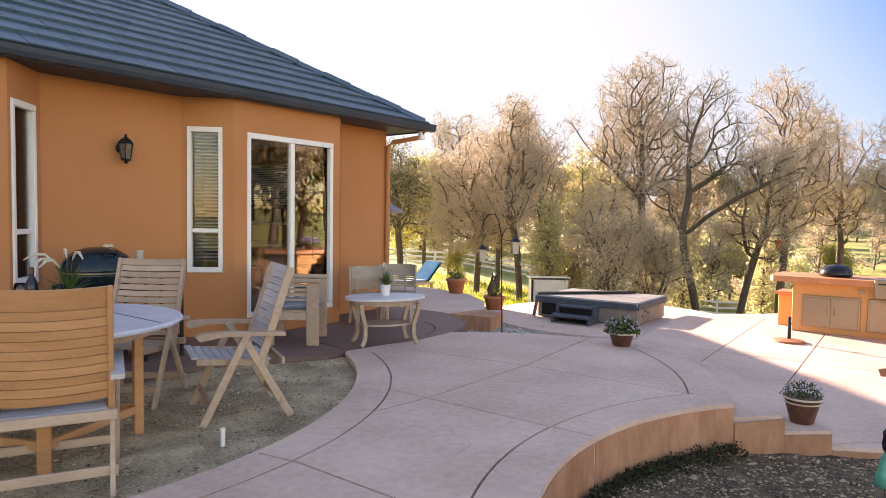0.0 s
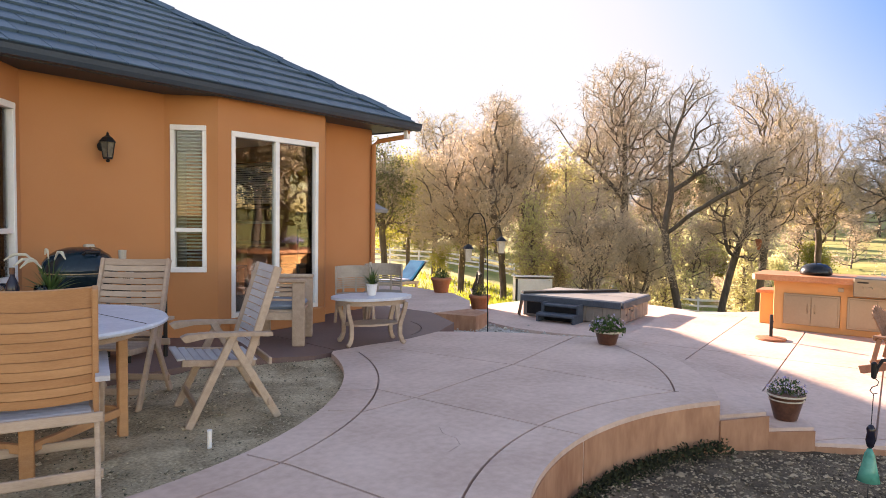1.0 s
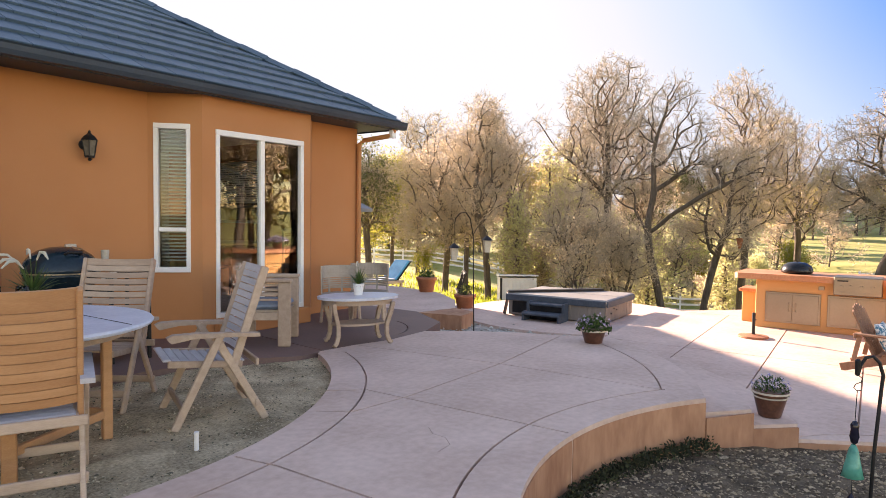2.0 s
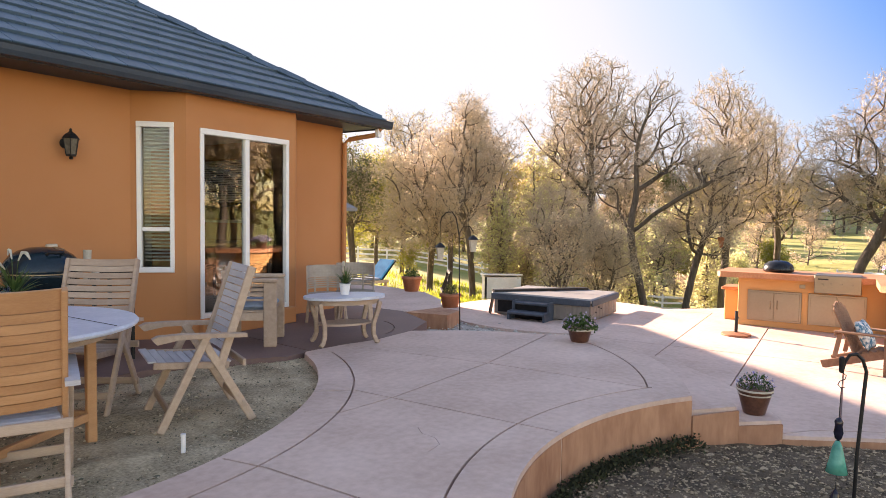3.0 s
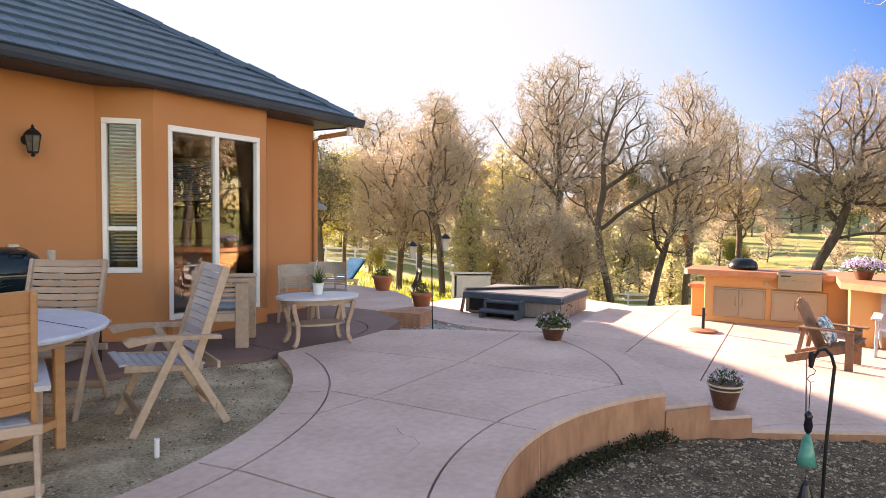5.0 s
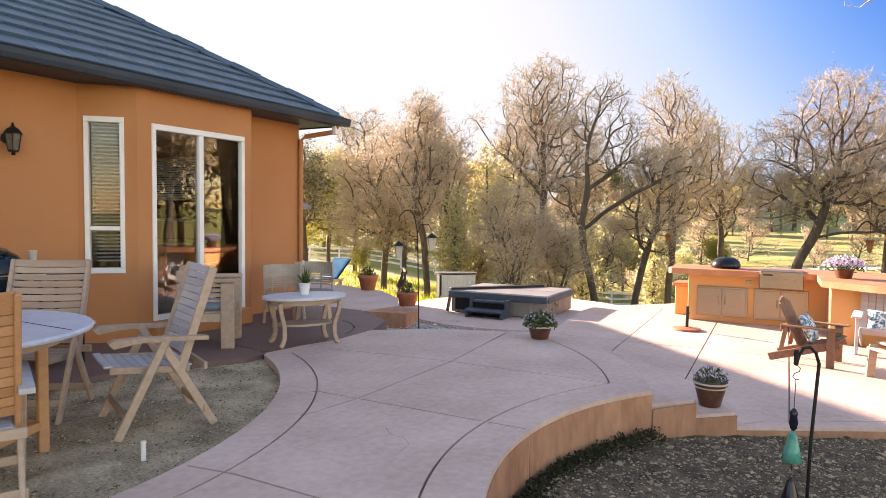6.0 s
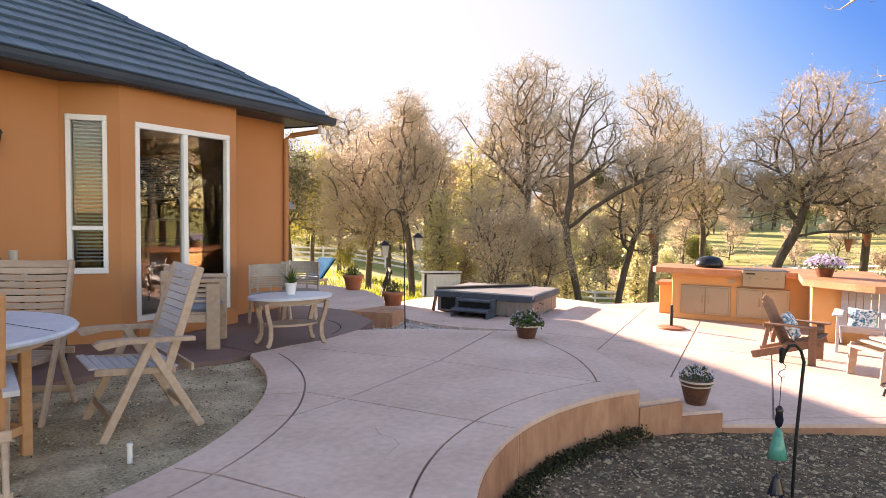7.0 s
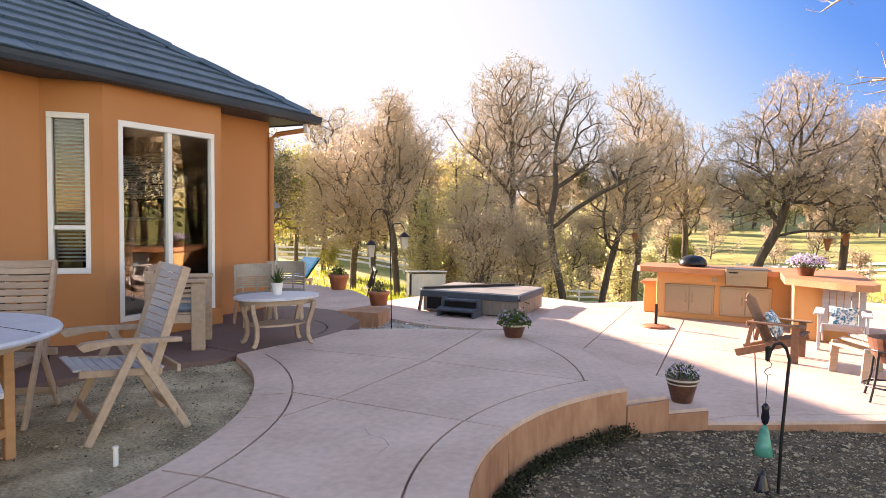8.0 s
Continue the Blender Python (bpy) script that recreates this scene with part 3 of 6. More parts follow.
bm = bmesh.new()
hx, hy = EAVE_X - TOP, EAVE_Y + TOP
deck = [bm.verts.new(p) for p in ((-4.5, EAVE_Y, EAVE_Z), (EAVE_X, EAVE_Y, EAVE_Z), (hx, hy, slope_z(hy)), (-4.5, hy, slope_z(hy)), (EAVE_X, 13.3, EAVE_Z), (hx, 13.3, slope_z(hy)), (-4.5, 13.3, slope_z(hy)))]
for q in ((0, 1, 2, 3), (1, 4, 5, 2), (3, 2, 5, 6)):
    bm.faces.new([deck[i] for i in q])
# Unseen rear roof, added and pitched so its shadow edges the lower patio.
WP = 0.9
unseen_wing = [bm.verts.new(p) for p in ((-4.5, 13.1, EAVE_Z), (13.8, 13.1, EAVE_Z), (13.8, 22.4, EAVE_Z), (-4.5, 22.4, EAVE_Z), (9.15, 17.75, EAVE_Z + 4.65 * WP), (-4.5, 17.75, EAVE_Z + 4.65 * WP))]
for q in ((0, 1, 4, 5), (1, 2, 4), (2, 3, 5, 4)):
    bm.faces.new([unseen_wing[i] for i in q])
roof = part("roof", bm, ROOF, house, "slate-blue flat concrete tile roof")
part("soffit", prism([(-4.5, 6.0), (7.44, 6.0), (7.44, 13.12), (13.78, 13.12), (13.78, 22.3), (-4.5, 22.3)], 2.62, 2.65), FASCIA, house, "dark painted soffit")
part("fascia", block(-4.5, EAVE_X, EAVE_Y - 0.01, EAVE_Y + 0.02, 2.605, 2.70, None, 0.003), FASCIA, house)
part("fascia", block(EAVE_X - 0.02, EAVE_X + 0.01, EAVE_Y + 0.02, 13.1, 2.605, 2.70, None, 0.003), FASCIA, house)
# eave board of the added rear block
part("fascia", block(7.7, 13.8, 13.08, 13.11, 2.575, 2.70), FASCIA, house)
bm = bmesh.new()
prof = [(0.0, 0.0), (-0.075, 0.005), (-0.095, 0.05), (-0.10, 0.10), (-0.115, 0.115), (-0.10, 0.118), (-0.01, 0.118)]
a = [bm.verts.new((-4.5, EAVE_Y - 0.012 + dy, 2.612 + dz * 0.9)) for dy, dz in prof]
b = [bm.verts.new((EAVE_X + 0.10, EAVE_Y - 0.012 + dy, 2.612 + dz * 0.9)) for dy, dz in prof]
for k in range(len(prof) - 1):
    bm.faces.new((a[k], a[k + 1], b[k + 1], b[k]))
bm.faces.new(a), bm.faces.new(b)
part("gutter", bm, FASCIA, house, "slate-blue metal gutter")
part("gutter_end", tube([(7.33, 5.93, 2.60), (7.33, 5.96, 2.52), (7.20, 6.40, 2.46), (7.125, 6.43, 2.40), (7.125, 6.43, -0.1)], 0.035, 8), STUCCO, house, "painted downspout")
part("roof_bracket", block(7.29, 7.37, 5.93, 6.0, 2.48, 2.60, None, 0.006), WHITE, house)

# roof tiles
ANGLE = math.degrees(math.atan(PITCH))
bm = bmesh.new()
box(bm, -0.163, 0.163, 0.0, 0.36, -0.004, 0.038, None, 0.005)
tile_mesh = mesh_of(bm, "roof_tile", ROOF)
row, expo = 0, 0.298
while row * expo < 5.2:
    y = EAVE_Y - 0.03 + row * expo * math.cos(radians(ANGLE))
    z = slope_z(y) + 0.030
    x = 0.4 + (0.165 if row % 2 else 0.0)
    if row * expo > 4.2:
        x = -0.2
    while x < EAVE_X - (y - EAVE_Y) - 0.12:
        t = part("roof_tile", tile_mesh, ROOF, roof)
        t.matrix_world = pose(x, y, z + random.uniform(-0.002, 0.003), ANGLE - 5.6, random.uniform(-0.4, 0.4), random.uniform(-0.3, 0.3))
        x += 0.33
    row += 1
cap_mesh = mesh_of(prism([(-0.13, -0.03), (0.0, 0.05), (0.13, -0.03), (0.12, -0.045), (0.0, 0.03), (-0.12, -0.045)], 0, 0.40), "hip_cap", ROOF)
for k in range(14):
    s = 0.02 + k * 0.26
    c = part("hip_cap", cap_mesh, ROOF, roof)
    d = Vector((-1, 1, PITCH)).normalized()
    side = d.cross(Vector((0, 0, 1))).normalized()
    upv = side.cross(d)
    m = Matrix((side, upv, d)).transposed().to_4x4()
    m.translation = Vector((EAVE_X - s, EAVE_Y + s, EAVE_Z + PITCH * s + 0.05)) + upv * (0.012 * (k % 2))
    c.matrix_world = m

# things inside the room behind the glass door
tab = thing("dining_table", pose(6.0, 8.0, 0.18), "brown wooden dining table indoors", "table")
part("tabletop", lathe([(0, 0.72), (0.6, 0.72), (0.62, 0.74), (0.6, 0.76), (0, 0.76)], 32), TEAK_WARM, tab)
part("pedestal", lathe([(0.28, 0), (0.25, 0.04), (0.06, 0.1), (0.06, 0.72)], 16), TEAK_WARM, tab)
for k, (x, y, a) in enumerate(((5.35, 7.5, -60), (6.2, 7.05, 10))):
    ch = thing("dining_chair", pose(x, y, 0.18, 0, 0, a), "dark slat-back dining chair indoors", "chair", "indoor chairs")
    part("seat", block(-0.22, 0.22, -0.22, 0.22, 0.43, 0.47, None, 0.01), BLACK, ch)
    for u in (-0.2, 0.2):
        for v in (-0.2, 0.2):
            part("leg", plank((u, v, 0), (u, v, 0.44 if v > 0 else 0.98), 0.035, 0.035), BLACK, ch)
    for z in (0.6, 0.72, 0.84, 0.95):
        part("slat", block(-0.2, 0.2, -0.215, -0.19, z - 0.03, z + 0.03), BLACK, ch)


# ---- trees ----
def grow(rng, height, radius, lean, limbs, spread, low=0.25, wander=0.16, up=0.25, ratio=0.62, counts=(6, 5, 4)):
    """A branching skeleton as (level, points, radii): trunk, limbs, boughs, branchlets and sprays."""
    out = []
    queue = [(0, np.zeros(3), np.array([lean[0], lean[1], 1.0]), height * 0.72, radius)]
    kids, segs = [limbs, *counts], [7, 6, 4, 3, 3]
    while queue:
        level, start, way, length, rad = queue.pop()
        n = segs[level]
        turns = rng.normal(0, wander * ((1 + 0.35 * level) if level else 0.5), (n, 3))
        turns[:, 2] += up * (0.25 if level else 0.5)
        d, pts = way / math.sqrt(way @ way), [start]
        for k in range(n):
            d = d + turns[k]
            d = d / math.sqrt(d @ d)
            pts.append(pts[-1] + d * (length / n))
        pts = np.array(pts)
        rads = rad * np.linspace(1, 0.42 if level else 0.28, n + 1)
        out.append((level, pts, rads))
        if level > len(kids) - 1:
            continue
        m = kids[level]
        lo = low if level == 0 else 0.2
        rolls, sides = rng.uniform(0, 1, (m, 4)), rng.normal(size=(m, 3))
        for c in range(m):
            f = min(lo + (1 - lo) * (c + rolls[c, 0]) / m, 0.999) * n
            k = min(int(f), n - 1)
            ax = pts[k + 1] - pts[k]
            p = pts[k] + ax * (f - k)
            ax = ax / math.sqrt(ax @ ax)
            s = sides[c]
            s = np.array([ax[1] * s[2] - ax[2] * s[1], ax[2] * s[0] - ax[0] * s[2], ax[0] * s[1] - ax[1] * s[0]])
            s = s / math.sqrt(s @ s)
            s[2] *= 0.6
            ang = (0.5 + 0.65 * rolls[c, 1]) * spread
            w = ax * math.cos(ang) + s * math.sin(ang)
            w[2] += 0.08
            part_up = f / n
            size = (height * 0.40 * (1.2 - 0.65 * part_up) if level == 0 else length * ratio * (1.15 - 0.45 * part_up)) * (0.65 + 0.5 * rolls[c, 2])
            queue.append((level + 1, p, w, size, max(rads[k] * (0.68 if level < 2 else 0.58), 0.009)))
    return out


def limbs_mesh(name, branches, material, sides):
    vs, fs, k0 = [], [], 0
    for level, pts, rads in branches:
        n = sides(level)
        d = np.gradient(pts, axis=0)
        ref = np.array([0.31, 0.87, 0.2]) if abs(d[0, 1]) < 0.8 * math.sqrt(d[0] @ d[0]) else np.array([0.9, 0.1, 0.3])
        s = np.cross(d, ref)
        s /= np.sqrt((s * s).sum(1))[:, None] + 1e-9
        u = np.cross(s, d)
        u /= np.sqrt((u * u).sum(1))[:, None] + 1e-9
        t = np.arange(n) * 2 * math.pi / n
        ring = pts[:, None] + rads[:, None, None] * (np.cos(t)[None, :, None] * s[:, None] + np.sin(t)[None, :, None] * u[:, None])
        vs.append(ring.reshape(-1, 3))
        for a in range(len(pts) - 1):
            for j in range(n):
                j2 = (j + 1) % n
                fs.append((k0 + a * n + j, k0 + a * n + j2, k0 + (a + 1) * n + j2, k0 + (a + 1) * n + j))
        k0 += len(pts) * n
    me = quads_mesh(name, np.concatenate(vs), fs, material)
    for p in me.polygons:
        p.use_smooth = True
    return me


def sprays(rng, starts, ways, length, rad):
    """Fine three-sided tapering twigs, all at once: their corners, faces and tips."""
    n = len(starts)
    d = ways + rng.normal(0, 0.75, (n, 3)) + (0, 0, 0.15)
    d /= np.linalg.norm(d, axis=1)[:, None]
    l = length * rng.uniform(0.5, 1.3, n)[:, None]
    s = np.cross(d, rng.normal(size=(n, 3)))
    s /= np.linalg.norm(s, axis=1)[:, None]
    u = np.cross(s, d)
    tips = starts + d * l
    v = np.stack([starts + rad * s, starts + rad * (-0.5 * s + 0.87 * u), starts + rad * (-0.5 * s - 0.87 * u), tips], 1).reshape(-1, 3)
    f = [t for k in range(0, 4 * n, 4) for t in ((k, k + 1, k + 3), (k + 1, k + 2, k + 3), (k + 2, k, k + 3))]
    return v, f, tips, d


def tree(name, m, seed, height, radius, label, leaf=None, leaf_count=0, leaf_size=0.05, lean=(0, 0), limbs=7, spread=1.0, low=0.3, wander=0.22, up=0.3, ratio=0.62, counts=(6, 5, 4), fine=5, finer=2, group="trees on the slope", rad=0.0055, clump=0.12):
    rng = np.random.default_rng(seed)
    sk = grow(rng, height, radius, lean, limbs, spread, low, wander, up, ratio, counts)
    ob = thing(name, m, label, "tree", group)
    last = max(b[0] for b in sk)
    part("trunk", limbs_mesh("trunk", [b for b in sk if b[0] < 3], BARK, lambda l: (9, 6, 4)[l]), BARK, ob)
    ends = [b for b in sk if b[0] >= last - 1 or b[0] >= 3]
    starts = np.concatenate([b[1][1:] for b in ends])
    ways = np.concatenate([np.gradient(b[1], axis=0)[1:] for b in ends])
    ways /= np.linalg.norm(ways, axis=1)[:, None]
    pick = rng.integers(0, len(starts), len(starts) * fine // 3)
    unit = height * 0.036
    v1, f1, tips, d1 = sprays(rng, starts[pick], ways[pick], unit, rad)
    again = rng.integers(0, len(tips), len(tips) * finer)
    mid = tips[again] - d1[again] * unit * rng.uniform(0, 0.7, len(again))[:, None]
    v2, f2, tips2, _ = sprays(rng, mid, d1[again], unit * 0.6, rad * 0.75)
    o = len(v1)
    fan = quads_mesh("spray", np.concatenate([v1, v2]), f1 + [(a + o, b + o, c + o) for a, b, c in f2], TWIG)
    if any(b[0] >= 3 for b in sk):
        part("branchwork", limbs_mesh("branchwork", [b for b in sk if b[0] >= 3], TWIG, lambda l: 3), TWIG, ob)["kind"] = "stuff"
    part("spray", fan, TWIG, ob, "fine bare twigs")["kind"] = "stuff"
    if leaf_count:
        c = tips2[rng.integers(0, len(tips2), leaf_count)] + rng.normal(0, clump, (leaf_count, 3))
        v, f = scatter_leaves(rng, c, leaf_size)
        part("crown", quads_mesh("crown", v, f, leaf), leaf, ob, "sparse small leaves and buds")["kind"] = "stuff"
    return ob


def spot(yaw, dist):
    return -math.sin(radians(yaw)) * dist, math.cos(radians(yaw)) * dist


def footing(yaw, dist, turn=0.0):
    x, y = spot(yaw, dist)
    return pose(x, y, terrain(x, y) - 0.1, 0, 0, turn)


def lattice(rng, trunk, lobes, count, balance, crook):
    """A crown grown by joining scattered points to the nearest wood: places, parents and lengths back to the root."""
    pos, par, way = [], [], []
    for line in trunk:
        pts = np.array(line, float)
        if not pos:
            pos.append(pts[0]), par.append(-1), way.append(0.0)
            k = 0
        else:
            k = int(np.argmin(np.linalg.norm(np.array(pos) - pts[0], axis=1)))
        for a, b in zip(pts, pts[1:]):
            n = max(int(np.linalg.norm(b - a) / 0.3), 1)
            for q in range(1, n + 1):
                p = a + (b - a) * q / n + rng.normal(0, 0.035, 3)
                pos.append(p), par.append(k), way.append(way[k] + float(np.linalg.norm(p - pos[k])))
                k = len(pos) - 1
    size = np.array([l[3] * l[3] * l[4] for l in lobes])
    which = rng.choice(len(lobes), count, p=size / size.sum())
    d = rng.normal(size=(count, 3))
    d /= np.linalg.norm(d, axis=1)[:, None]
    d *= (rng.uniform(0, 1, count) ** 0.42)[:, None]
    lob = np.array(lobes)[which]
    cloud = lob[:, :3] + d * lob[:, [3, 3, 4]]
    core = np.array(pos).mean(0)
    cloud = cloud[np.argsort(np.linalg.norm(cloud - core, axis=1) + rng.normal(0, 0.2, count))]
    room = len(pos) + 2 * count
    P, W = np.zeros((room, 3)), np.zeros(room)
    n = len(pos)
    P[:n], W[:n] = pos, way
    for p in cloud:
        far = np.sqrt(((P[:n] - p) ** 2).sum(1))
        k = int(np.argmin(far + balance * W[:n]))
        gap = far[k]
        if gap > 0.35:
            P[n] = (P[k] + p) / 2 + rng.normal(0, crook * gap, 3)
            W[n] = W[k] + gap * 0.5
            par.append(k)
            k, n = n, n + 1
        P[n], W[n] = p, W[k] + float(np.linalg.norm(p - P[k]))
        par.append(k)
        n += 1
    return P[:n].copy(), par


def oak(m, seed, height, reach, low, girth, label, lean=0.0, count=1100, balance=0.13, crook=0.20, trunk=None, lobes=None, leaf=None, leaves=0, leaf_size=0.05, clump=0.1, twigs=6, unit=0.36, fine=0.0095, name="tree", group="trees on the slope", twig=None, slim=1.0):
    """A leafless tree with a full branching crown, its wood thickening towards the root; leaf adds buds or foliage."""
    rng = np.random.default_rng(seed)
    if trunk is None:
        fork = height * low
        trunk = [[(0, 0, 0), (lean * fork * 0.4, rng.normal(0, 0.1), fork * 0.5), (lean * fork, rng.normal(0, 0.15), fork), (lean * height * 0.55 + rng.normal(0, 0.2), rng.normal(0, 0.2), height * (low + 0.22)), (lean * height * 0.7 + rng.normal(0, 0.25), rng.normal(0, 0.25), height * (low + 0.42))]]
    if lobes is None:
        tall = height * (1 - low) / 2
        mid = height * (1 + low) / 2
        lobes = [(lean * mid, 0, mid, reach * 0.72, tall * 0.85)]
        for k in range(7):
            a, u = rng.uniform(0, 6.28), rng.uniform(-0.75, 0.72)
            r = reach * rng.uniform(0.45, 0.72) * math.sqrt(1 - u * u * slim)
            lobes.append((lean * mid + r * math.cos(a), r * math.sin(a), mid + tall * u, reach * rng.uniform(0.26, 0.46), tall * rng.uniform(0.24, 0.36)))
    P, par = lattice(rng, trunk, lobes, count, balance, crook)
    n = len(P)
    kids = [[] for _ in range(n)]
    for k, q in enumerate(par):
        if q >= 0:
            kids[q].append(k)
    tips = sum(1 for k in kids if not k)
    power = math.log(tips) / math.log(girth / 0.012)
    heft = np.zeros(n)
    for k in range(n - 1, -1, -1):
        if not kids[k]:
            heft[k] = 1.0
        if par[k] >= 0:
            heft[par[k]] += heft[k]
    R = 0.012 * heft ** (1 / power)
    main = [max(c, key=lambda q: heft[q]) if c else -1 for c in kids]
    for _ in range(2):
        Q = P.copy()
        for k in range(n):
            if par[k] >= 0 and main[k] >= 0:
                Q[k] = 0.5 * P[k] + 0.25 * P[par[k]] + 0.25 * P[main[k]]
        P = Q
    heavy, light = [], []
    for k in range(n):
        if par[k] >= 0 and main[par[k]] == k:
            continue
        line = ([par[k]] if par[k] >= 0 else []) + [k]
        while main[line[-1]] >= 0:
            line.append(main[line[-1]])
        if len(line) < 2:
            continue
        rads = R[line].copy()
        if par[k] >= 0:
            rads[0] = rads[1]
        rads[-1] *= 0.5
        cut = int((rads > 0.017).sum())
        if cut >= 2:
            heavy.append((0 if rads[0] > 0.07 else 1 if rads[0] > 0.035 else 2, P[line[:cut]], rads[:cut]))
        if cut < len(line) - 1 or cut < 2:
            cut = max(cut - 1, 0) if cut >= 2 else 0
            light.append((3, P[line[cut:]], rads[cut:]))
    ob = thing(name, m, label, "tree" if name == "tree" else "shrub", group)
    wood = twig or TWIG
    part("trunk", limbs_mesh("trunk", heavy, BARK, lambda l: (9, 6, 5)[l]), BARK, ob)
    part("branchwork", limbs_mesh("branchwork", light, wood, lambda l: 3), wood, ob)["kind"] = "stuff"
    thin = np.array([k for k in range(n) if R[k] < 0.024 and par[k] >= 0])
    ways = P[thin] - P[np.array(par)[thin]]
    ways /= np.linalg.norm(ways, axis=1)[:, None] + 1e-9
    pick = rng.integers(0, len(thin), len(thin) * twigs // 2)
    v1, f1, ends, d1 = sprays(rng, P[thin][pick], ways[pick], unit, fine)
    again = rng.integers(0, len(ends), len(ends) * 2)
    mid = ends[again] - d1[again] * unit * rng.uniform(0, 0.7, len(again))[:, None]
    v2, f2, ends2, _ = sprays(rng, mid, d1[again], unit * 0.55, fine * 0.75)
    o = len(v1)
    part("spray", quads_mesh("spray", np.concatenate([v1, v2]), f1 + [(a + o, b + o, c + o) for a, b, c in f2], wood), wood, ob, "fine bare twigs")["kind"] = "stuff"
    if leaves:
        c = ends2[rng.integers(0, len(ends2), leaves)] + rng.normal(0, clump, (leaves, 3))
        v, f = scatter_leaves(rng, c, leaf_size)
        part("crown", quads_mesh("crown", v, f, leaf), leaf, ob, "sparse small leaves and buds")["kind"] = "stuff"
    return ob


TREES = [
    # yaw, distance, seed, height, crown radius, crown foot, girth, lean, count, label, leaf, leaves, size
    (-48.7, 33, 11, 7.5, 2.6, 0.30, 0.17, -0.10, 1170, "dark olive live oak with leaning trunk", LEAF_OLIVE, 9000, 0.07),
    (-50.6, 45, 31, 8.8, 3.0, 0.16, 0.14, 0.0, 1040, "yellow-green leafy oak in the sun", LEAF_YELLOW, 12000, 0.085),
    (-52.9, 41, 12, 10.8, 2.1, 0.30, 0.15, 0.02, 1170, "slender bare oak with pale twigs", LEAF_GOLD, 1600, 0.05),
    (-55.4, 30, 13, 7.6, 3.2, 0.26, 0.15, 0.03, 1950, "spreading oak with russet buds", LEAF_OAK, 15000, 0.040),
    (-57.2, 38, 32, 9.8, 2.8, 0.26, 0.15, 0.0, 1430, "bare oak with russet buds", LEAF_OAK, 6000, 0.045),
    (-59.2, 27, 14, 8.5, 2.1, 0.30, 0.14, -0.06, 1430, "upright bare oak with russet buds", LEAF_OAK, 5000, 0.038),
    (-61.2, 31, 15, 9.1, 1.6, 0.36, 0.12, -0.05, 975, "slim bare oak on the slope", LEAF_OAK, 700, 0.04),
    (-67.3, 36, 28, 11.0, 2.2, 0.30, 0.14, 0.0, 1150, "tall bare oak behind the pines", LEAF_GOLD, 2000, 0.04),
    (-71.9, 37, 27, 11.4, 2.5, 0.34, 0.14, 0.0, 1150, "bare oak with fine twigs", LEAF_OAK, 700, 0.035),
    (-77.0, 30, 20, 8.7, 2.4, 0.30, 0.15, 0.16, 919, "bare oak with leaning forked trunk", LEAF_OAK, 1200, 0.035),
    (-79.9, 34, 21, 12.1, 3.2, 0.34, 0.17, 0.05, 1954, "broad bare oak with golden lichen", LEAF_GOLD, 4200, 0.035),
    (-83.9, 37, 29, 11.2, 2.8, 0.36, 0.16, 0.0, 1380, "bare oak with golden buds", LEAF_GOLD, 3000, 0.04),
    (-95.2, 30, 23, 8.7, 2.5, 0.34, 0.15, 0.0, 1265, "bare oak with golden buds", LEAF_GOLD, 2600, 0.035),
    (-98.4, 24, 24, 6.9, 1.8, 0.36, 0.13, 0.0, 919, "bare oak with russet twigs", LEAF_OAK, 1500, 0.035),
]
for yaw, dist, seed, height, reach, low, girth, lean, count, label, leaf, leaves, size in TREES:
    oak(footing(yaw, dist, yaw), seed, height, reach, low, girth, label, lean, count, leaf=leaf, leaves=leaves, leaf_size=size, clump=0.22 if leaves > 10000 else 0.08)

# the tall oak, the winding one and the broad one beyond the kitchen
TALL = [[(0, 0, 0), (0.05, 0, 4.0), (0.1, 0.1, 6.5), (0.0, 0, 9.2)], [(0, 0, 5.7), (-1.2, 0.2, 6.9), (-2.2, 0.3, 7.7), (-2.9, 0.3, 8.7), (-3.4, 0.3, 9.4)]]
oak(footing(-69.2, 31, -69.2), 18, 12.2, 2.8, 0.33, 0.17, "tall upright bare oak with dense twigs and a winding side limb", trunk=TALL, count=2300, leaf=LEAF_OAK, leaves=2600, leaf_size=0.035,
    lobes=[(0, 0, 8.3, 2.0, 3.2), (0.9, 0, 10.3, 1.3, 1.5), (-0.9, 0, 10.0, 1.3, 1.6), (1.9, 0.2, 8.2, 1.2, 1.3), (-1.7, 0, 7.8, 1.1, 1.2), (0.2, 1.2, 9.0, 1.2, 1.6), (1.5, -0.6, 6.4, 1.2, 1.0), (-1.3, -0.5, 6.2, 1.1, 1.0), (-3.1, 0.3, 9.0, 0.65, 0.7), (0, 0, 11.2, 1.1, 0.9)])
WINDING = [[(0, 0, 0), (-0.38, 0.1, 1.6), (-0.71, 0, 3.1), (-0.81, -0.1, 4.27), (-0.56, 0.1, 5.66), (-0.64, 0.1, 6.7), (-0.71, 0, 7.4), (-0.3, -0.1, 8.7), (-0.05, 0.1, 9.4), (0.25, 0, 10.0)],
           [(-0.75, 0, 3.9), (0.3, -0.5, 4.8), (1.27, -0.8, 5.4), (2.4, -1.0, 6.05), (3.3, -1.2, 6.4)], [(-0.75, 0, 4.0), (-1.5, 0.4, 4.9), (-2.4, 0.6, 5.3)], [(-0.6, 0, 5.7), (0.2, 0.5, 6.2), (1.0, 0.9, 7.0)]]
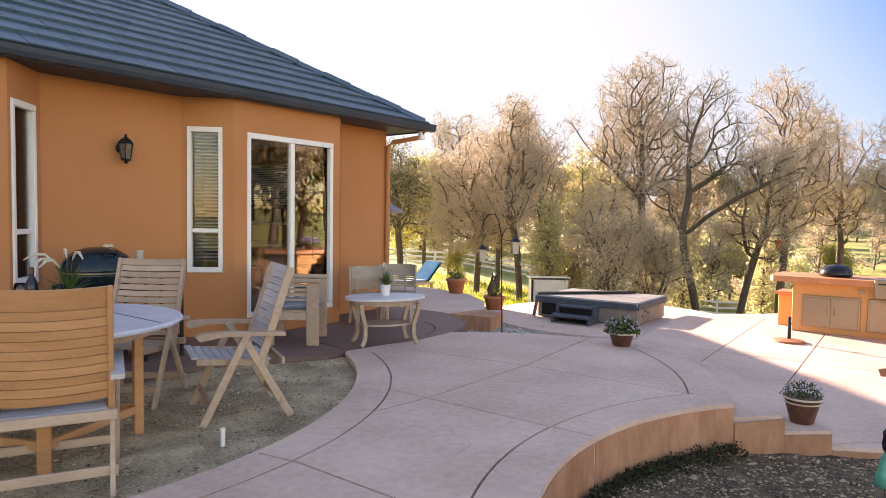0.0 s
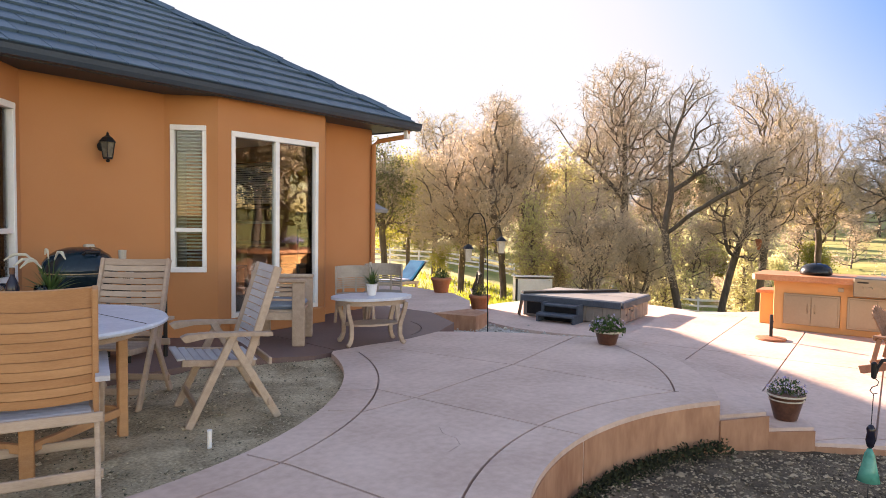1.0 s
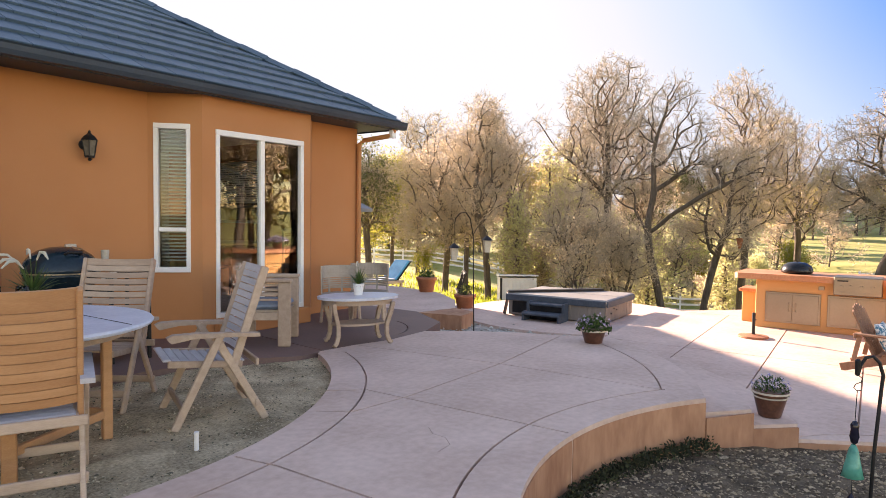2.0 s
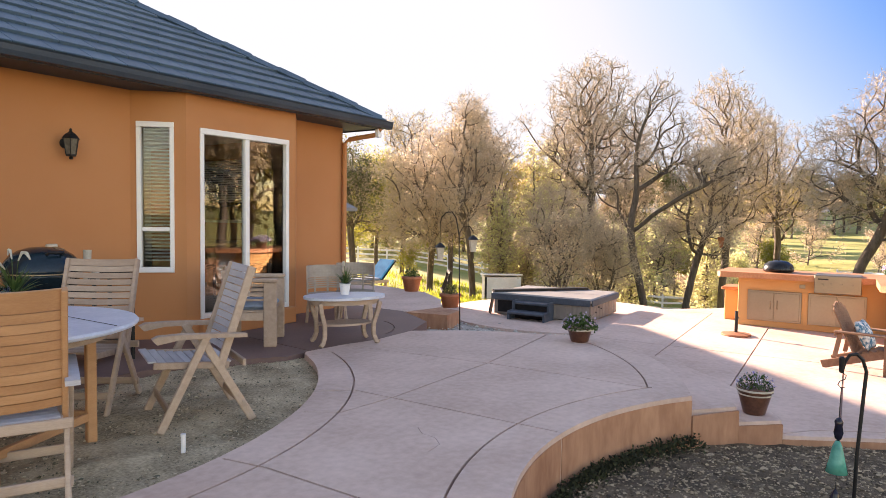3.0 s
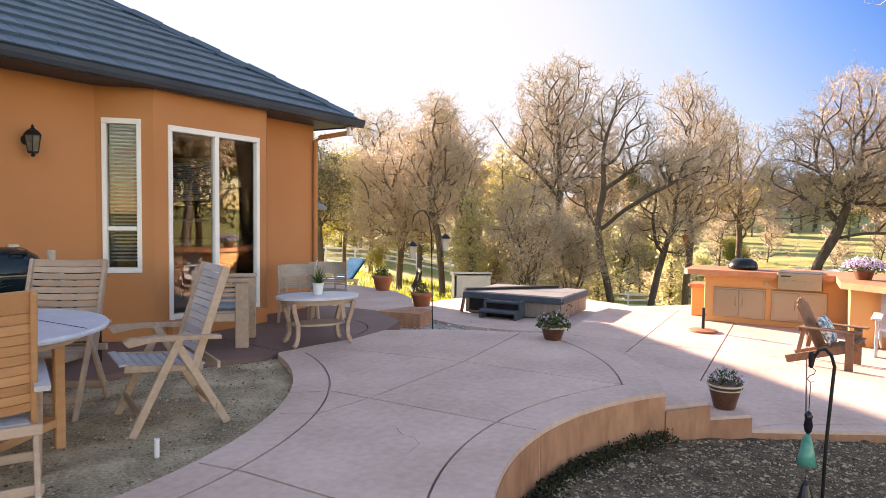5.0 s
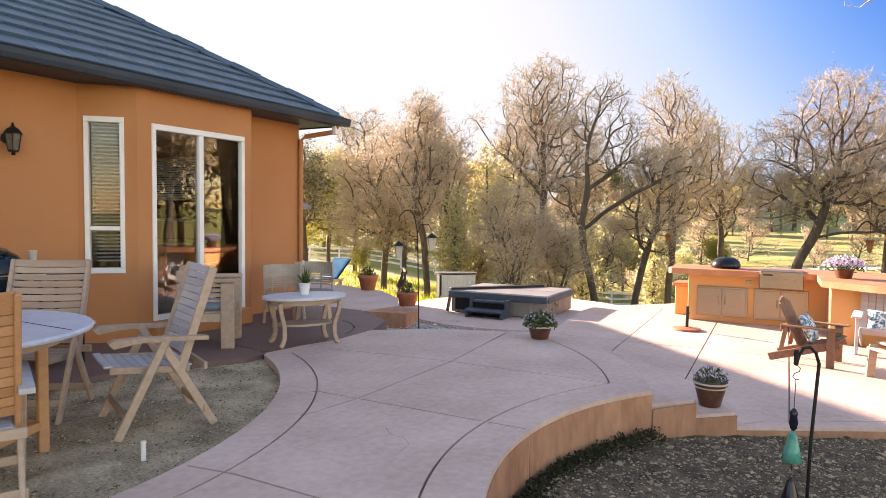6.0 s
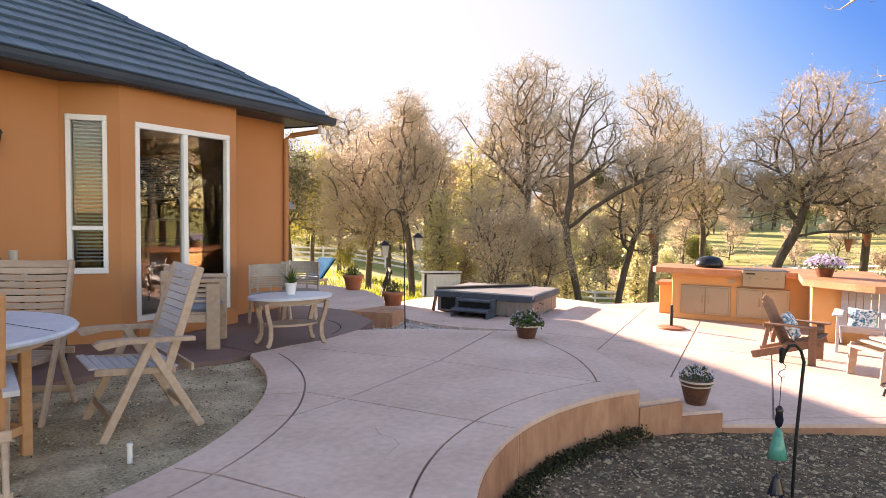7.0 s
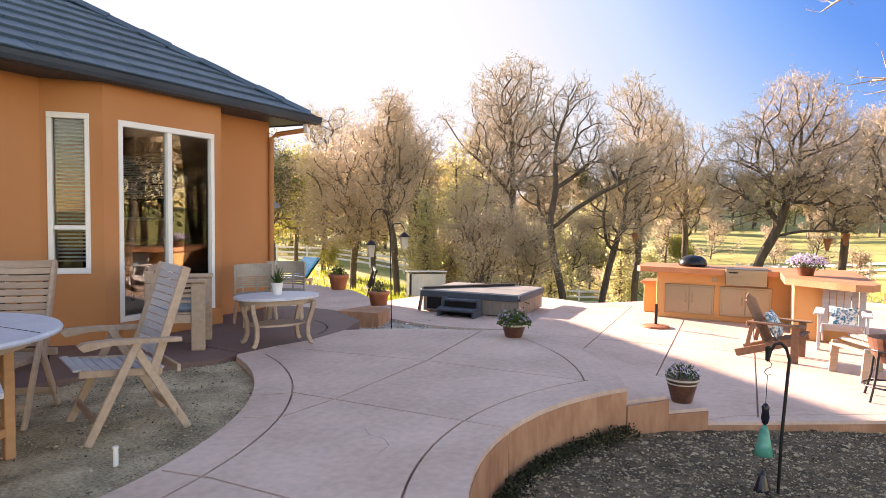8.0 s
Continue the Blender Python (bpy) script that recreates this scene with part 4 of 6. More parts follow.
oak(footing(-74.3, 29, -74.3), 19, 10.6, 2.6, 0.4, 0.16, "sculptural bare oak with winding limbs", trunk=WINDING, count=1000, leaf=LEAF_GOLD, leaves=400, leaf_size=0.035, twigs=4,
    lobes=[(0.2, 0, 9.6, 1.1, 1.0), (-1.0, 0, 8.6, 0.9, 0.8), (0.9, 0.2, 8.2, 1.2, 0.8), (1.2, 0.4, 7.0, 1.5, 0.8), (2.6, -0.8, 6.6, 1.4, 0.9), (-2.0, 0.5, 5.7, 0.9, 0.6), (-0.2, 0, 7.0, 0.9, 0.8)])
BROAD = [[(0, 0, 0), (0.25, 0, 2.2), (0.95, 0.1, 3.9), (1.35, 0, 5.3), (1.6, 0.1, 6.4), (1.5, 0, 7.6)], [(1.2, 0, 4.8), (0.4, -0.3, 5.6), (-0.5, -0.2, 6.2), (-1.2, 0, 6.3)], [(1.3, 0, 5.1), (2.3, 0.5, 5.5), (3.2, 0.6, 5.2)], [(0.7, 0, 3.4), (2.0, -0.4, 3.7), (3.1, -0.5, 3.5)]]
oak(footing(-88.8, 27, -88.8), 22, 9.5, 3.0, 0.4, 0.17, "broad bare oak with leaning trunk and russet twigs", trunk=BROAD, count=2000, leaf=LEAF_OAK, leaves=4200, leaf_size=0.035,
    lobes=[(1.5, 0, 8.1, 1.5, 1.3), (0.2, 0, 6.9, 1.6, 1.1), (2.6, 0.3, 6.9, 1.5, 1.1), (1.4, 0, 5.6, 2.2, 1.1), (-0.9, 0, 5.6, 1.2, 0.9), (3.2, 0, 4.6, 1.3, 1.1), (-0.4, 0, 4.4, 1.3, 0.9)])
OVER = [[(0, 0, 0), (0.1, 0, 3.0), (-0.2, 0, 5.5)], [(0, 0, 3.4), (-1.0, 0, 4.1), (-1.7, 0, 3.95)], [(-0.1, 0, 4.8), (-1.6, 0, 5.3), (-2.5, 0, 5.25)]]
oak(footing(-107, 10.5, -107), 26, 6.6, 2.8, 0.5, 0.15, "near bare oak reaching over the patio", trunk=OVER, count=420, fine=0.004, unit=0.2, twigs=5,
    lobes=[(0.6, 0, 6.7, 1.7, 0.9), (-1.9, 0, 3.95, 0.45, 0.32), (-2.75, 0, 5.2, 0.4, 0.26), (0.9, 0, 5.0, 0.9, 0.7)])

# feathery pines among the oaks
for yaw, dist, seed, height, reach, low in ((-61.7, 26, 16, 4.4, 0.75, 0.28), (-64.4, 32, 17, 7.6, 1.5, 0.22), (-66.0, 34, 33, 8.6, 1.6, 0.25), (-72.8, 33, 34, 4.6, 1.3, 0.15), (-78.8, 38, 35, 6.2, 1.0, 0.2)):
    tall = height * (1 - low) / 2
    tiers = [(0, 0, height * low + 2 * tall * (k + 0.5) / 6, reach * (1.0 - 0.12 * k) * (0.8 + 0.3 * (k % 2)), tall * 0.26) for k in range(6)]
    oak(footing(yaw, dist, yaw), seed, height, reach, low, 0.10, "feathery grey-green pine on the slope", count=520, lobes=tiers, leaf=LEAF_PINE, leaves=int(620 * height), leaf_size=0.075, clump=0.13, twigs=4, unit=0.3, trunk=[[(0, 0, 0), (0.05, 0, height * 0.5), (0, 0.05, height * 0.95)]])

# russet thickets at the foot of the tall oaks
for yaw, dist, seed, height, reach in ((-66.9, 25, 36, 5.3, 1.9), (-70.6, 27, 37, 4.4, 1.6), (-63.2, 30, 38, 3.4, 1.3)):
    stems = [[(0, 0, 0), (0, 0, 0.3)]] + [[(0, 0, 0.2), (0.5 * math.cos(a), 0.5 * math.sin(a), height * 0.35), (0.8 * math.cos(a), 0.8 * math.sin(a), height * 0.6)] for a in (0.3, 1.7, 2.9, 4.1, 5.4)]
    oak(footing(yaw, dist, yaw), seed, height, reach, 0.12, 0.09, "pale russet thicket of bare shoots and dry leaves", count=1100, trunk=stems, leaf=LEAF_OAK, leaves=3600, leaf_size=0.034, name="shrub", group="brush under the oaks", clump=0.1)

# brush under the oaks and the woods behind, a few growths repeated
rng = np.random.default_rng(21)
BRUSH = [tree("shrub", footing(-66.5, 22.5), 41, 3.6, 0.05, "grey-brown thicket of bare shoots", LEAF_OAK, 2600, 0.05, (0, 0), 12, 0.9, 0.05, counts=(5, 3), fine=9, group="brush under the oaks"),
         tree("shrub", footing(-55.0, 60), 42, 3.4, 0.05, "yellow-green leafy shrub in the sun", LEAF_YELLOW, 4200, 0.07, (0, 0), 12, 1.1, 0.05, counts=(5, 3), fine=6, group="brush under the oaks", clump=0.22),
         tree("shrub", footing(-66.0, 30), 43, 4.6, 0.06, "olive-grey feathery evergreen shrub", LEAF_PINE, 5000, 0.08, (0, 0), 14, 1.0, 0.05, counts=(5, 3), fine=5, group="brush under the oaks", clump=0.2)]
for kind, yaw, dist, size in ((1, -51.5, 62, 1.3), (1, -49.0, 60, 1.3), (1, -57.5, 61, 1.3), (1, -53.2, 40, 0.7),
                              (0, -66.5, 56, 1.9), (2, -68.8, 58, 1.7), (0, -70.5, 55, 2.0), (0, -72.6, 57, 1.8), (0, -74.8, 56, 2.1), (2, -76.3, 58, 1.8), (0, -78.4, 56, 2.0), (0, -80.6, 60, 1.9), (0, -71.6, 38, 0.9), (0, -77.4, 40, 0.9), (0, -82.6, 66, 1.8), (0, -61.5, 58, 1.8), (0, -86.0, 70, 1.6), (0, -90.5, 58, 1.2), (0, -93.5, 62, 1.4), (1, -77.5, 58, 1.1), (0, -79.2, 44, 1.1), (0, -88.0, 40, 0.9), (1, -84.0, 60, 1.2), (0, -95.8, 36, 0.9), (2, -81.5, 48, 1.0)):
    c = copy_thing(BRUSH[kind], footing(yaw, dist, rng.uniform(0, 360)))
    c.scale = (size, size, size)
FAR = [tree("tree", footing(-60.5, 62), 51, 11.0, 0.2, "distant bare oak among others", LEAF_OAK, 2600, 0.16, (0, 0), 9, 1.0, counts=(5, 4), fine=8, finer=1, rad=0.02, group="woods beyond the fence", clump=0.3),
       tree("tree", footing(-53.0, 66), 52, 10.0, 0.2, "distant olive-green oak among others", LEAF_OLIVE, 3600, 0.2, (0, 0), 9, 1.1, counts=(5, 4), fine=6, finer=1, rad=0.02, group="woods beyond the fence", clump=0.4),
       tree("tree", footing(-79.0, 70), 53, 10.0, 0.2, "distant golden oak among others", LEAF_GOLD, 3000, 0.18, (0, 0), 9, 1.0, counts=(5, 4), fine=6, finer=1, rad=0.02, group="woods beyond the fence", clump=0.35)]
for k in range(50):
    yaw = -43 - 64 * (k + rng.uniform(0, 1)) / 50
    dist = rng.uniform(66, 110) if yaw > -74 else rng.uniform(130, 190)
    size = rng.uniform(0.75, 1.1) * (1.0 if yaw > -74 else 1.3)
    c = copy_thing(FAR[int(rng.integers(0, 3))], footing(yaw, dist, rng.uniform(0, 360)))
    c.scale = (size, size, size)
for k in range(26):
    size = rng.uniform(0.8, 1.2)
    c = copy_thing(FAR[int(rng.integers(0, 3))], footing(-75 - 34 * (k + rng.uniform(0, 1)) / 26, rng.uniform(105, 150), rng.uniform(0, 360)))
    c.scale = (size, size, size)
for k in range(15):
    c = copy_thing(FAR[(0, 2)[k % 2]], footing(219 + 26 * (k + rng.uniform(0, 0.8)) / 15, rng.uniform(20, 34), rng.uniform(0, 360)))

# ---- terrace furniture ----
def facing(x, y, z, dx, dy):
    """Stands a thing whose front is its own +y at x, y, z, so that it faces the way dx, dy."""
    return pose(x, y, z, 0, 0, math.degrees(math.atan2(dy, dx)) - 90)


def folding_chair(m, label, back_wood, seat_wood, recline=0.20, slats=12, fill=0.43):
    ch = thing("folding_chair", m, label, "chair", "folding chairs round the table")
    for s in (-1, 1):
        x = 0.255 * s
        part("back_post", plank((x, -0.10, 0.36), (x, -0.12 - recline, 1.04), 0.028, 0.055, (0, 1, 0.3), 0.006), back_wood if back_wood is not TEAK_GREY else TEAK, ch)
        part("front_leg", plank((x + 0.03 * s, -0.02, 0.60), (x + 0.03 * s, 0.27, 0.0), 0.026, 0.052, (0, 1, 0.3), 0.006), TEAK, ch)
        part("rear_leg", plank((x + 0.005 * s, 0.02, 0.60), (x + 0.005 * s, -0.32, 0.0), 0.026, 0.052, (0, 1, 0.3), 0.006), TEAK, ch)
        bm = bmesh.new()
        line = [(0.30, 0.585), (0.315, 0.605), (0.28, 0.622), (0.15, 0.625), (-0.05, 0.615), (-0.20, 0.605), (-0.27, 0.60)]
        line2 = [(0.285, 0.57), (0.15, 0.592), (-0.05, 0.587), (-0.27, 0.575)]
        outline = line + line2[::-1]
        w = 0.032
        a = [bm.verts.new((x + 0.03 * s - w, y, z)) for y, z in outline]
        b = [bm.verts.new((x + 0.03 * s + w, y, z)) for y, z in outline]
        bm.faces.new(a), bm.faces.new(b[::-1])
        for k in range(len(outline)):
            j = (k + 1) % len(outline)
            bm.faces.new((a[k], a[j], b[j], b[k]))
        part("armrest", bm, seat_wood if seat_wood is TEAK_GREY and back_wood is TEAK_WARM else TEAK, ch)
        part("seat_rail", plank((x - 0.02 * s, -0.17, 0.385), (x - 0.02 * s, 0.30, 0.425), 0.022, 0.045, (0, 0, 1), 0.005), TEAK, ch)
    for k in range(slats):
        f = (k + 0.5) / slats
        y, z = -0.12 - recline * (0.10 + 0.90 * f), 0.46 + 0.58 * f
        h = 0.58 / slats * fill
        d = Vector((0, -recline, 0.62)).normalized()
        n = Vector((0, -d.z, d.y))
        bm = bmesh.new()
        pts = [Vector((x, y, z)) - n * (0.030 * (1 - (x / 0.25) ** 2)) * -1 for x in np.linspace(-0.245, 0.245, 7)]
        lo, hi = [], []
        for p in pts:
            lo.append([bm.verts.new(p + d * sgn * (h if k < slats - 1 else h * 1.25) + n * t) for sgn, t in ((-1, -0.007), (1, -0.007), (1, 0.007), (-1, 0.007))])
        for a, b in zip(lo, lo[1:]):
            for j in range(4):
                bm.faces.new((a[j], a[(j + 1) % 4], b[(j + 1) % 4], b[j]))
        bm.faces.new(lo[0]), bm.faces.new(lo[-1])
        part("back_slat", bm, back_wood, ch)
    for k in range(9):
        y = -0.16 + k * 0.058
        z = 0.405 + 0.085 * y - 0.018 * math.sin(math.pi * k / 8) + 0.01
        part("seat_slat", block(-0.235, 0.235, y - 0.025, y + 0.025, z, z + 0.014, None, 0.004), seat_wood, ch)
    for y, z in ((0.215, 0.13), (-0.255, 0.12), (-0.26, 0.40)):
        part("stretcher", block(-0.285, 0.285, y - 0.011, y + 0.011, z - 0.025, z + 0.025, None, 0.005), TEAK, ch)
    return ch


folding_chair(facing(1.41, 3.43, -0.055, 0.42, 0.91), "folding teak armchair with honey-coloured slatted back", TEAK_WARM, TEAK_GREY, fill=0.47)
folding_chair(facing(2.74, 3.805, -0.055, -0.91, 0.41), "silvered folding teak armchair standing on the sand", TEAK_GREY, TEAK_GREY)
folding_chair(facing(2.42, 4.65, -0.055, -0.81, -0.59), "weathered folding teak armchair pushed to the table", TEAK, TEAK)

table = thing("garden_table", pose(1.62, 4.02, -0.06), "round blue-grey painted garden table on the sand", "table")
part("tabletop", lathe([(0, 0.735), (0.70, 0.735), (0.72, 0.742), (0.725, 0.755), (0.715, 0.768), (0, 0.770)], 56), TABLE_TOP, table)
for x in (-0.36, 0.36):
    half = math.sqrt(0.7 ** 2 - x * x) - 0.015
    part("joint", block(x - 0.002, x + 0.002, -half, half, 0.7695, 0.7712), SOIL, table, "dark gap between the boards")
part("hole_cap", lathe([(0, 0.7695), (0.028, 0.7695), (0.028, 0.774), (0, 0.775)], 18), BLACK, table, "black cap of the parasol hole")
part("apron", lathe([(0.56, 0.68), (0.58, 0.68), (0.58, 0.734), (0.56, 0.734)], 40), TEAK, table)
for k in range(4):
    a = (-0.28, 1.13, 2.86, 4.27)[k]
    x, y = 0.47 * math.cos(a), 0.47 * math.sin(a)
    part("leg", plank((x, y, 0), (x, y, 0.735), 0.07, 0.055, (math.cos(a), math.sin(a), 0), 0.006), TEAK_WARM, table)
    b = (1.13, 2.86, 4.27, -0.28)[k]
    part("stretcher", plank((x, y, 0.16), (0.47 * math.cos(b), 0.47 * math.sin(b), 0.16), 0.03, 0.05), TEAK_WARM, table)


def strap_plant(m, label, pot_profile, pot_material, leaves, length, seed, flowers=0, name="potted_plant", width=0.012):
    rng = np.random.default_rng(seed)
    ob = thing(name, m, label, "plant")
    top = pot_profile[-1][1]
    part("pot", lathe(pot_profile, 24), pot_material, ob, smooth=False)
    part("soil", lathe([(0, top - 0.03), (pot_profile[-1][0] * 0.93, top - 0.025), (0, top - 0.015)], 16), SOIL, ob)
    vs, fs = [], []
    for k in range(leaves):
        a, tilt, l = rng.uniform(0, 6.28), rng.uniform(0.08, 0.9), length * rng.uniform(0.6, 1.15)
        d = np.array([math.cos(a), math.sin(a)])
        side = np.array([-d[1], d[0]]) * width * rng.uniform(0.6, 1.2)
        k0 = len(vs)
        for j in range(5):
            f = j / 4
            r = l * math.sin(tilt) * f + 0.25 * l * tilt * f * f
            z = top - 0.03 + l * math.cos(tilt) * f - 0.35 * l * tilt * f * f
            w = side * (1 - f) ** 0.6
            vs += [(*(d * r + w), z), (*(d * r - w), z)]
        fs += [(k0 + 2 * j, k0 + 2 * j + 1, k0 + 2 * j + 3, k0 + 2 * j + 2) for j in range(4)]
    part("foliage", quads_mesh("foliage", vs, fs, LEAF_STRAP), LEAF_STRAP, ob)
    for k in range(flowers):
        a = rng.uniform(0, 6.28)
        d = Vector((math.cos(a), math.sin(a), 0))
        h = top + length * rng.uniform(0.65, 0.9)
        pts = [d * 0.01 + Vector((0, 0, top)), d * 0.08 + Vector((0, 0, h)), d * 0.14 + Vector((0, 0, h + 0.05)), d * 0.21 + Vector((0, 0, h + 0.05)), d * 0.27 + Vector((0, 0, h + 0.015))]
        part("stalk", tube(pts[:2], 0.0025, 5), LEAF_STRAP, ob)
        part("flower", tube(pts[1:], [0.004, 0.008, 0.010, 0.004], 6), PETAL_WHITE, ob, "cream curled flower spike")
    return ob


def bushy_plant(m, label, pot_profile, bands, spread, height, seed, petal=None, petals=0, leaf=None, leaves=500, size=0.018, stand=None):
    rng = np.random.default_rng(seed)
    ob = thing("flower_pot", m, label, "planter", "flower pots on the terrace")
    top = pot_profile[-1][1]
    pot = part("pot", lathe(pot_profile, 28), bands[0], ob, smooth=True)
    for r, z0, z1, mt in bands[1]:
        part("band", lathe([(r - 0.01, z0), (r, z0 + 0.003), (r, z1 - 0.003), (r - 0.01, z1)], 28), mt, pot)
    part("soil", lathe([(0, top - 0.03), (pot_profile[-1][0] * 0.93, top - 0.025), (0, top - 0.012)], 16), SOIL, ob)
    n = leaves
    a, r = rng.uniform(0, 6.28, n), spread * np.sqrt(rng.uniform(0, 1, n))
    z = top + height * rng.uniform(0, 1, n) * (1.1 - 0.7 * (r / spread) ** 2) - 0.25 * height * (r / spread) ** 3
    v, f = scatter_leaves(rng, np.stack([r * np.cos(a), r * np.sin(a), z], 1), size)
    part("foliage", quads_mesh("foliage", v, f, leaf or LEAF_DARK), LEAF_DARK, ob)
    bm = bmesh.new()
    for k in range(14):
        q = rng.uniform(0, 6.28)
        rr = spread * rng.uniform(0.2, 0.8)
        tube([(0.02 * math.cos(q), 0.02 * math.sin(q), top - 0.03), (rr * 0.6 * math.cos(q), rr * 0.6 * math.sin(q), top + height * 0.5), (rr * math.cos(q), rr * math.sin(q), top + height * 0.95)], 0.003, 4, bm)
    part("stems", bm, LEAF_DARK, ob)
    if petals:
        a, r = rng.uniform(0, 6.28, petals), spread * 1.08 * np.sqrt(rng.uniform(0, 1, petals))
        z = top + height * rng.uniform(0.35, 1.15, petals) * (1.1 - 0.6 * (r / spread) ** 2)
        v, f = scatter_leaves(rng, np.stack([r * np.cos(a), r * np.sin(a), z], 1), size * 1.05)
        part("blossom", quads_mesh("blossom", v, f, petal), petal, ob)
    return ob


strap_plant(pose(1.80, 4.22, 0.71), "green strappy plant with cream curled flowers on the table", [(0.05, 0), (0.07, 0.02), (0.085, 0.12), (0.085, 0.14)], CREAM, 80, 0.22, 5, 5, width=0.011)
bottle = thing("wine_bottle", pose(1.62, 4.30, 0.71), "dark glass wine bottle on the garden table", "bottle")
part("glass_body", lathe([(0, 0), (0.036, 0.002), (0.037, 0.17), (0.03, 0.2), (0.014, 0.235), (0.014, 0.29), (0, 0.29)], 20), BOTTLE, bottle, smooth=True)
part("collar", lathe([(0.0145, 0.25), (0.0155, 0.252), (0.0155, 0.288), (0.0145, 0.29)], 16), GLAZED, bottle)
for x, y in ((1.60, 4.42), (1.72, 4.16)):
    g = thing("wine_glass", pose(x, y, 0.71), "clear stemmed wine glass on the table", "glass", "wine glasses")
    p = part("bowl", lathe([(0.034, 0.0), (0.004, 0.006), (0.004, 0.08), (0.03, 0.1), (0.04, 0.14), (0.034, 0.185), (0.032, 0.185), (0.038, 0.14), (0.028, 0.102), (0, 0.09)], 20), GLASS, g, smooth=True)
    p.visible_shadow = False

stub = thing("pipe_stub", pose(2.27, 3.26, -0.07), "white plastic irrigation pipe stub in the sand", "pipe")
part("pipe", lathe([(0.014, 0), (0.014, 0.125), (0.011, 0.126), (0.011, 0.05), (0, 0.05)], 16, pose(0, 0, 0, 3, -2)), WHITE, stub)
part("ferrule", lathe([(0.0142, 0.112), (0.0155, 0.113), (0.0155, 0.127), (0.0142, 0.128)], 16, pose(0, 0, 0, 3, -2)), WHITE, stub)

# armchair of broad planks by the sliding door
arm = thing("armchair", facing(4.53, 5.43, -0.008, 0.64, -0.77), "pale weathered plank armchair with faded blue cushion", "chair")
for s in (-1, 1):
    part("front_leg", block(0.275 * s - 0.03, 0.275 * s + 0.03, 0.215, 0.345, 0, 0.66, None, 0.008), TEAK, arm)
    part("rear_leg", block(0.275 * s - 0.03, 0.275 * s + 0.03, -0.20, -0.12, 0, 0.78, None, 0.008), TEAK, arm)
    part("armrest", block(0.275 * s - 0.05, 0.275 * s + 0.05, -0.20, 0.355, 0.66, 0.70, None, 0.01), TEAK, arm)
    for z in (0.48, 0.53, 0.58, 0.63):
        part("side_slat", block(0.275 * s - 0.01, 0.275 * s + 0.01, -0.12, 0.215, z - 0.012, z + 0.012, None, 0.003), TEAK, arm)
    part("side_rail", block(0.275 * s - 0.015, 0.275 * s + 0.015, -0.12, 0.215, 0.27, 0.35, None, 0.003), TEAK, arm)
for k in range(5):
    part("back_slat", block(-0.245, 0.245, -0.18, -0.16, 0.44 + k * 0.08, 0.495 + k * 0.08, None, 0.004), TEAK, arm)
part("seat_board", block(-0.26, 0.26, -0.16, 0.30, 0.35, 0.37, None, 0.004), TEAK, arm)
part("cushion", block(-0.24, 0.24, -0.15, 0.30, 0.372, 0.45, None, 0.03), BLUE_GREY, arm, "faded blue seat cushion")


def patio_chair(m, label):
    ch = thing("patio_chair", m, label, "chair", "chairs by the side table")
    def bent(z0, z1, r=0.30, thick=0.022, a0=200, a1=340):
        return prism(arc(0, 0.06, r, a0, a1, 14) + arc(0, 0.06, r - thick, a1, a0, 14), z0, z1)
    part("back_panel", bent(0.66, 0.84), DRIFT, ch)
    for k in range(5):
        part("back_slat", bent(0.50 + 0.032 * k, 0.522 + 0.032 * k, 0.298, 0.016), DRIFT, ch)
    for a in (205, 250, 290, 335):
        x, y = 0.285 * math.cos(radians(a)), 0.06 + 0.285 * math.sin(radians(a))
        part("back_post", plank((x, y, 0.40), (x * 1.03, y * 1.03, 0.80), 0.03, 0.02, (x, y, 0)), DRIFT, ch)
    part("seat", prism(arc(0, 0.02, 0.285, 0, 360, 28)[:-1], 0.40, 0.44), DRIFT, ch)
    for x, y in ((-0.2, 0.2), (0.2, 0.2), (-0.2, -0.16), (0.2, -0.16)):
        part("leg", plank((x, y, 0.41), (x * 1.15, y * 1.15, 0), 0.045, 0.035, (x, y, 0), 0.005), TEAK, ch)
    return ch


patio_chair(facing(5.90, 5.61, -0.008, -0.45, -0.89) @ Matrix.Scale(0.86, 4), "silvered round-backed garden chair by the wall")
patio_chair(facing(6.30, 5.48, -0.008, -0.80, -0.6) @ Matrix.Scale(0.88, 4), "silvered round-backed garden chair by the side table")

side = thing("side_table", pose(5.11, 4.58, -0.004, 0, 0, -29.5), "oval pale side table with curved legs and shelf", "table")


def oval(rx, ry, z0, z1, n=36):
    return prism([(rx * math.cos(2 * math.pi * k / n), ry * math.sin(2 * math.pi * k / n)) for k in range(n)], z0, z1)


part("tabletop", oval(0.44, 0.29, 0.478, 0.505), TABLE_TOP, side)
part("apron", oval(0.375, 0.23, 0.42, 0.478), TEAK, side)
part("shelf", oval(0.29, 0.17, 0.20, 0.222), TEAK, side)
for sx in (-1, 1):
    for sy in (-1, 1):
        bm = bmesh.new()
        pts = [(0.32, 0.185, 0.45), (0.305, 0.175, 0.36), (0.265, 0.155, 0.22), (0.265, 0.155, 0.10), (0.29, 0.17, 0.03), (0.315, 0.185, 0.012)]
        for a, b in zip(pts, pts[1:]):
            bar(bm, (a[0] * sx, a[1] * sy, a[2]), (b[0] * sx, b[1] * sy, b[2] - 0.004), 0.042, 0.042, (sx, 0, 0.2), 0.004)
        part("leg", bm, TEAK, side)
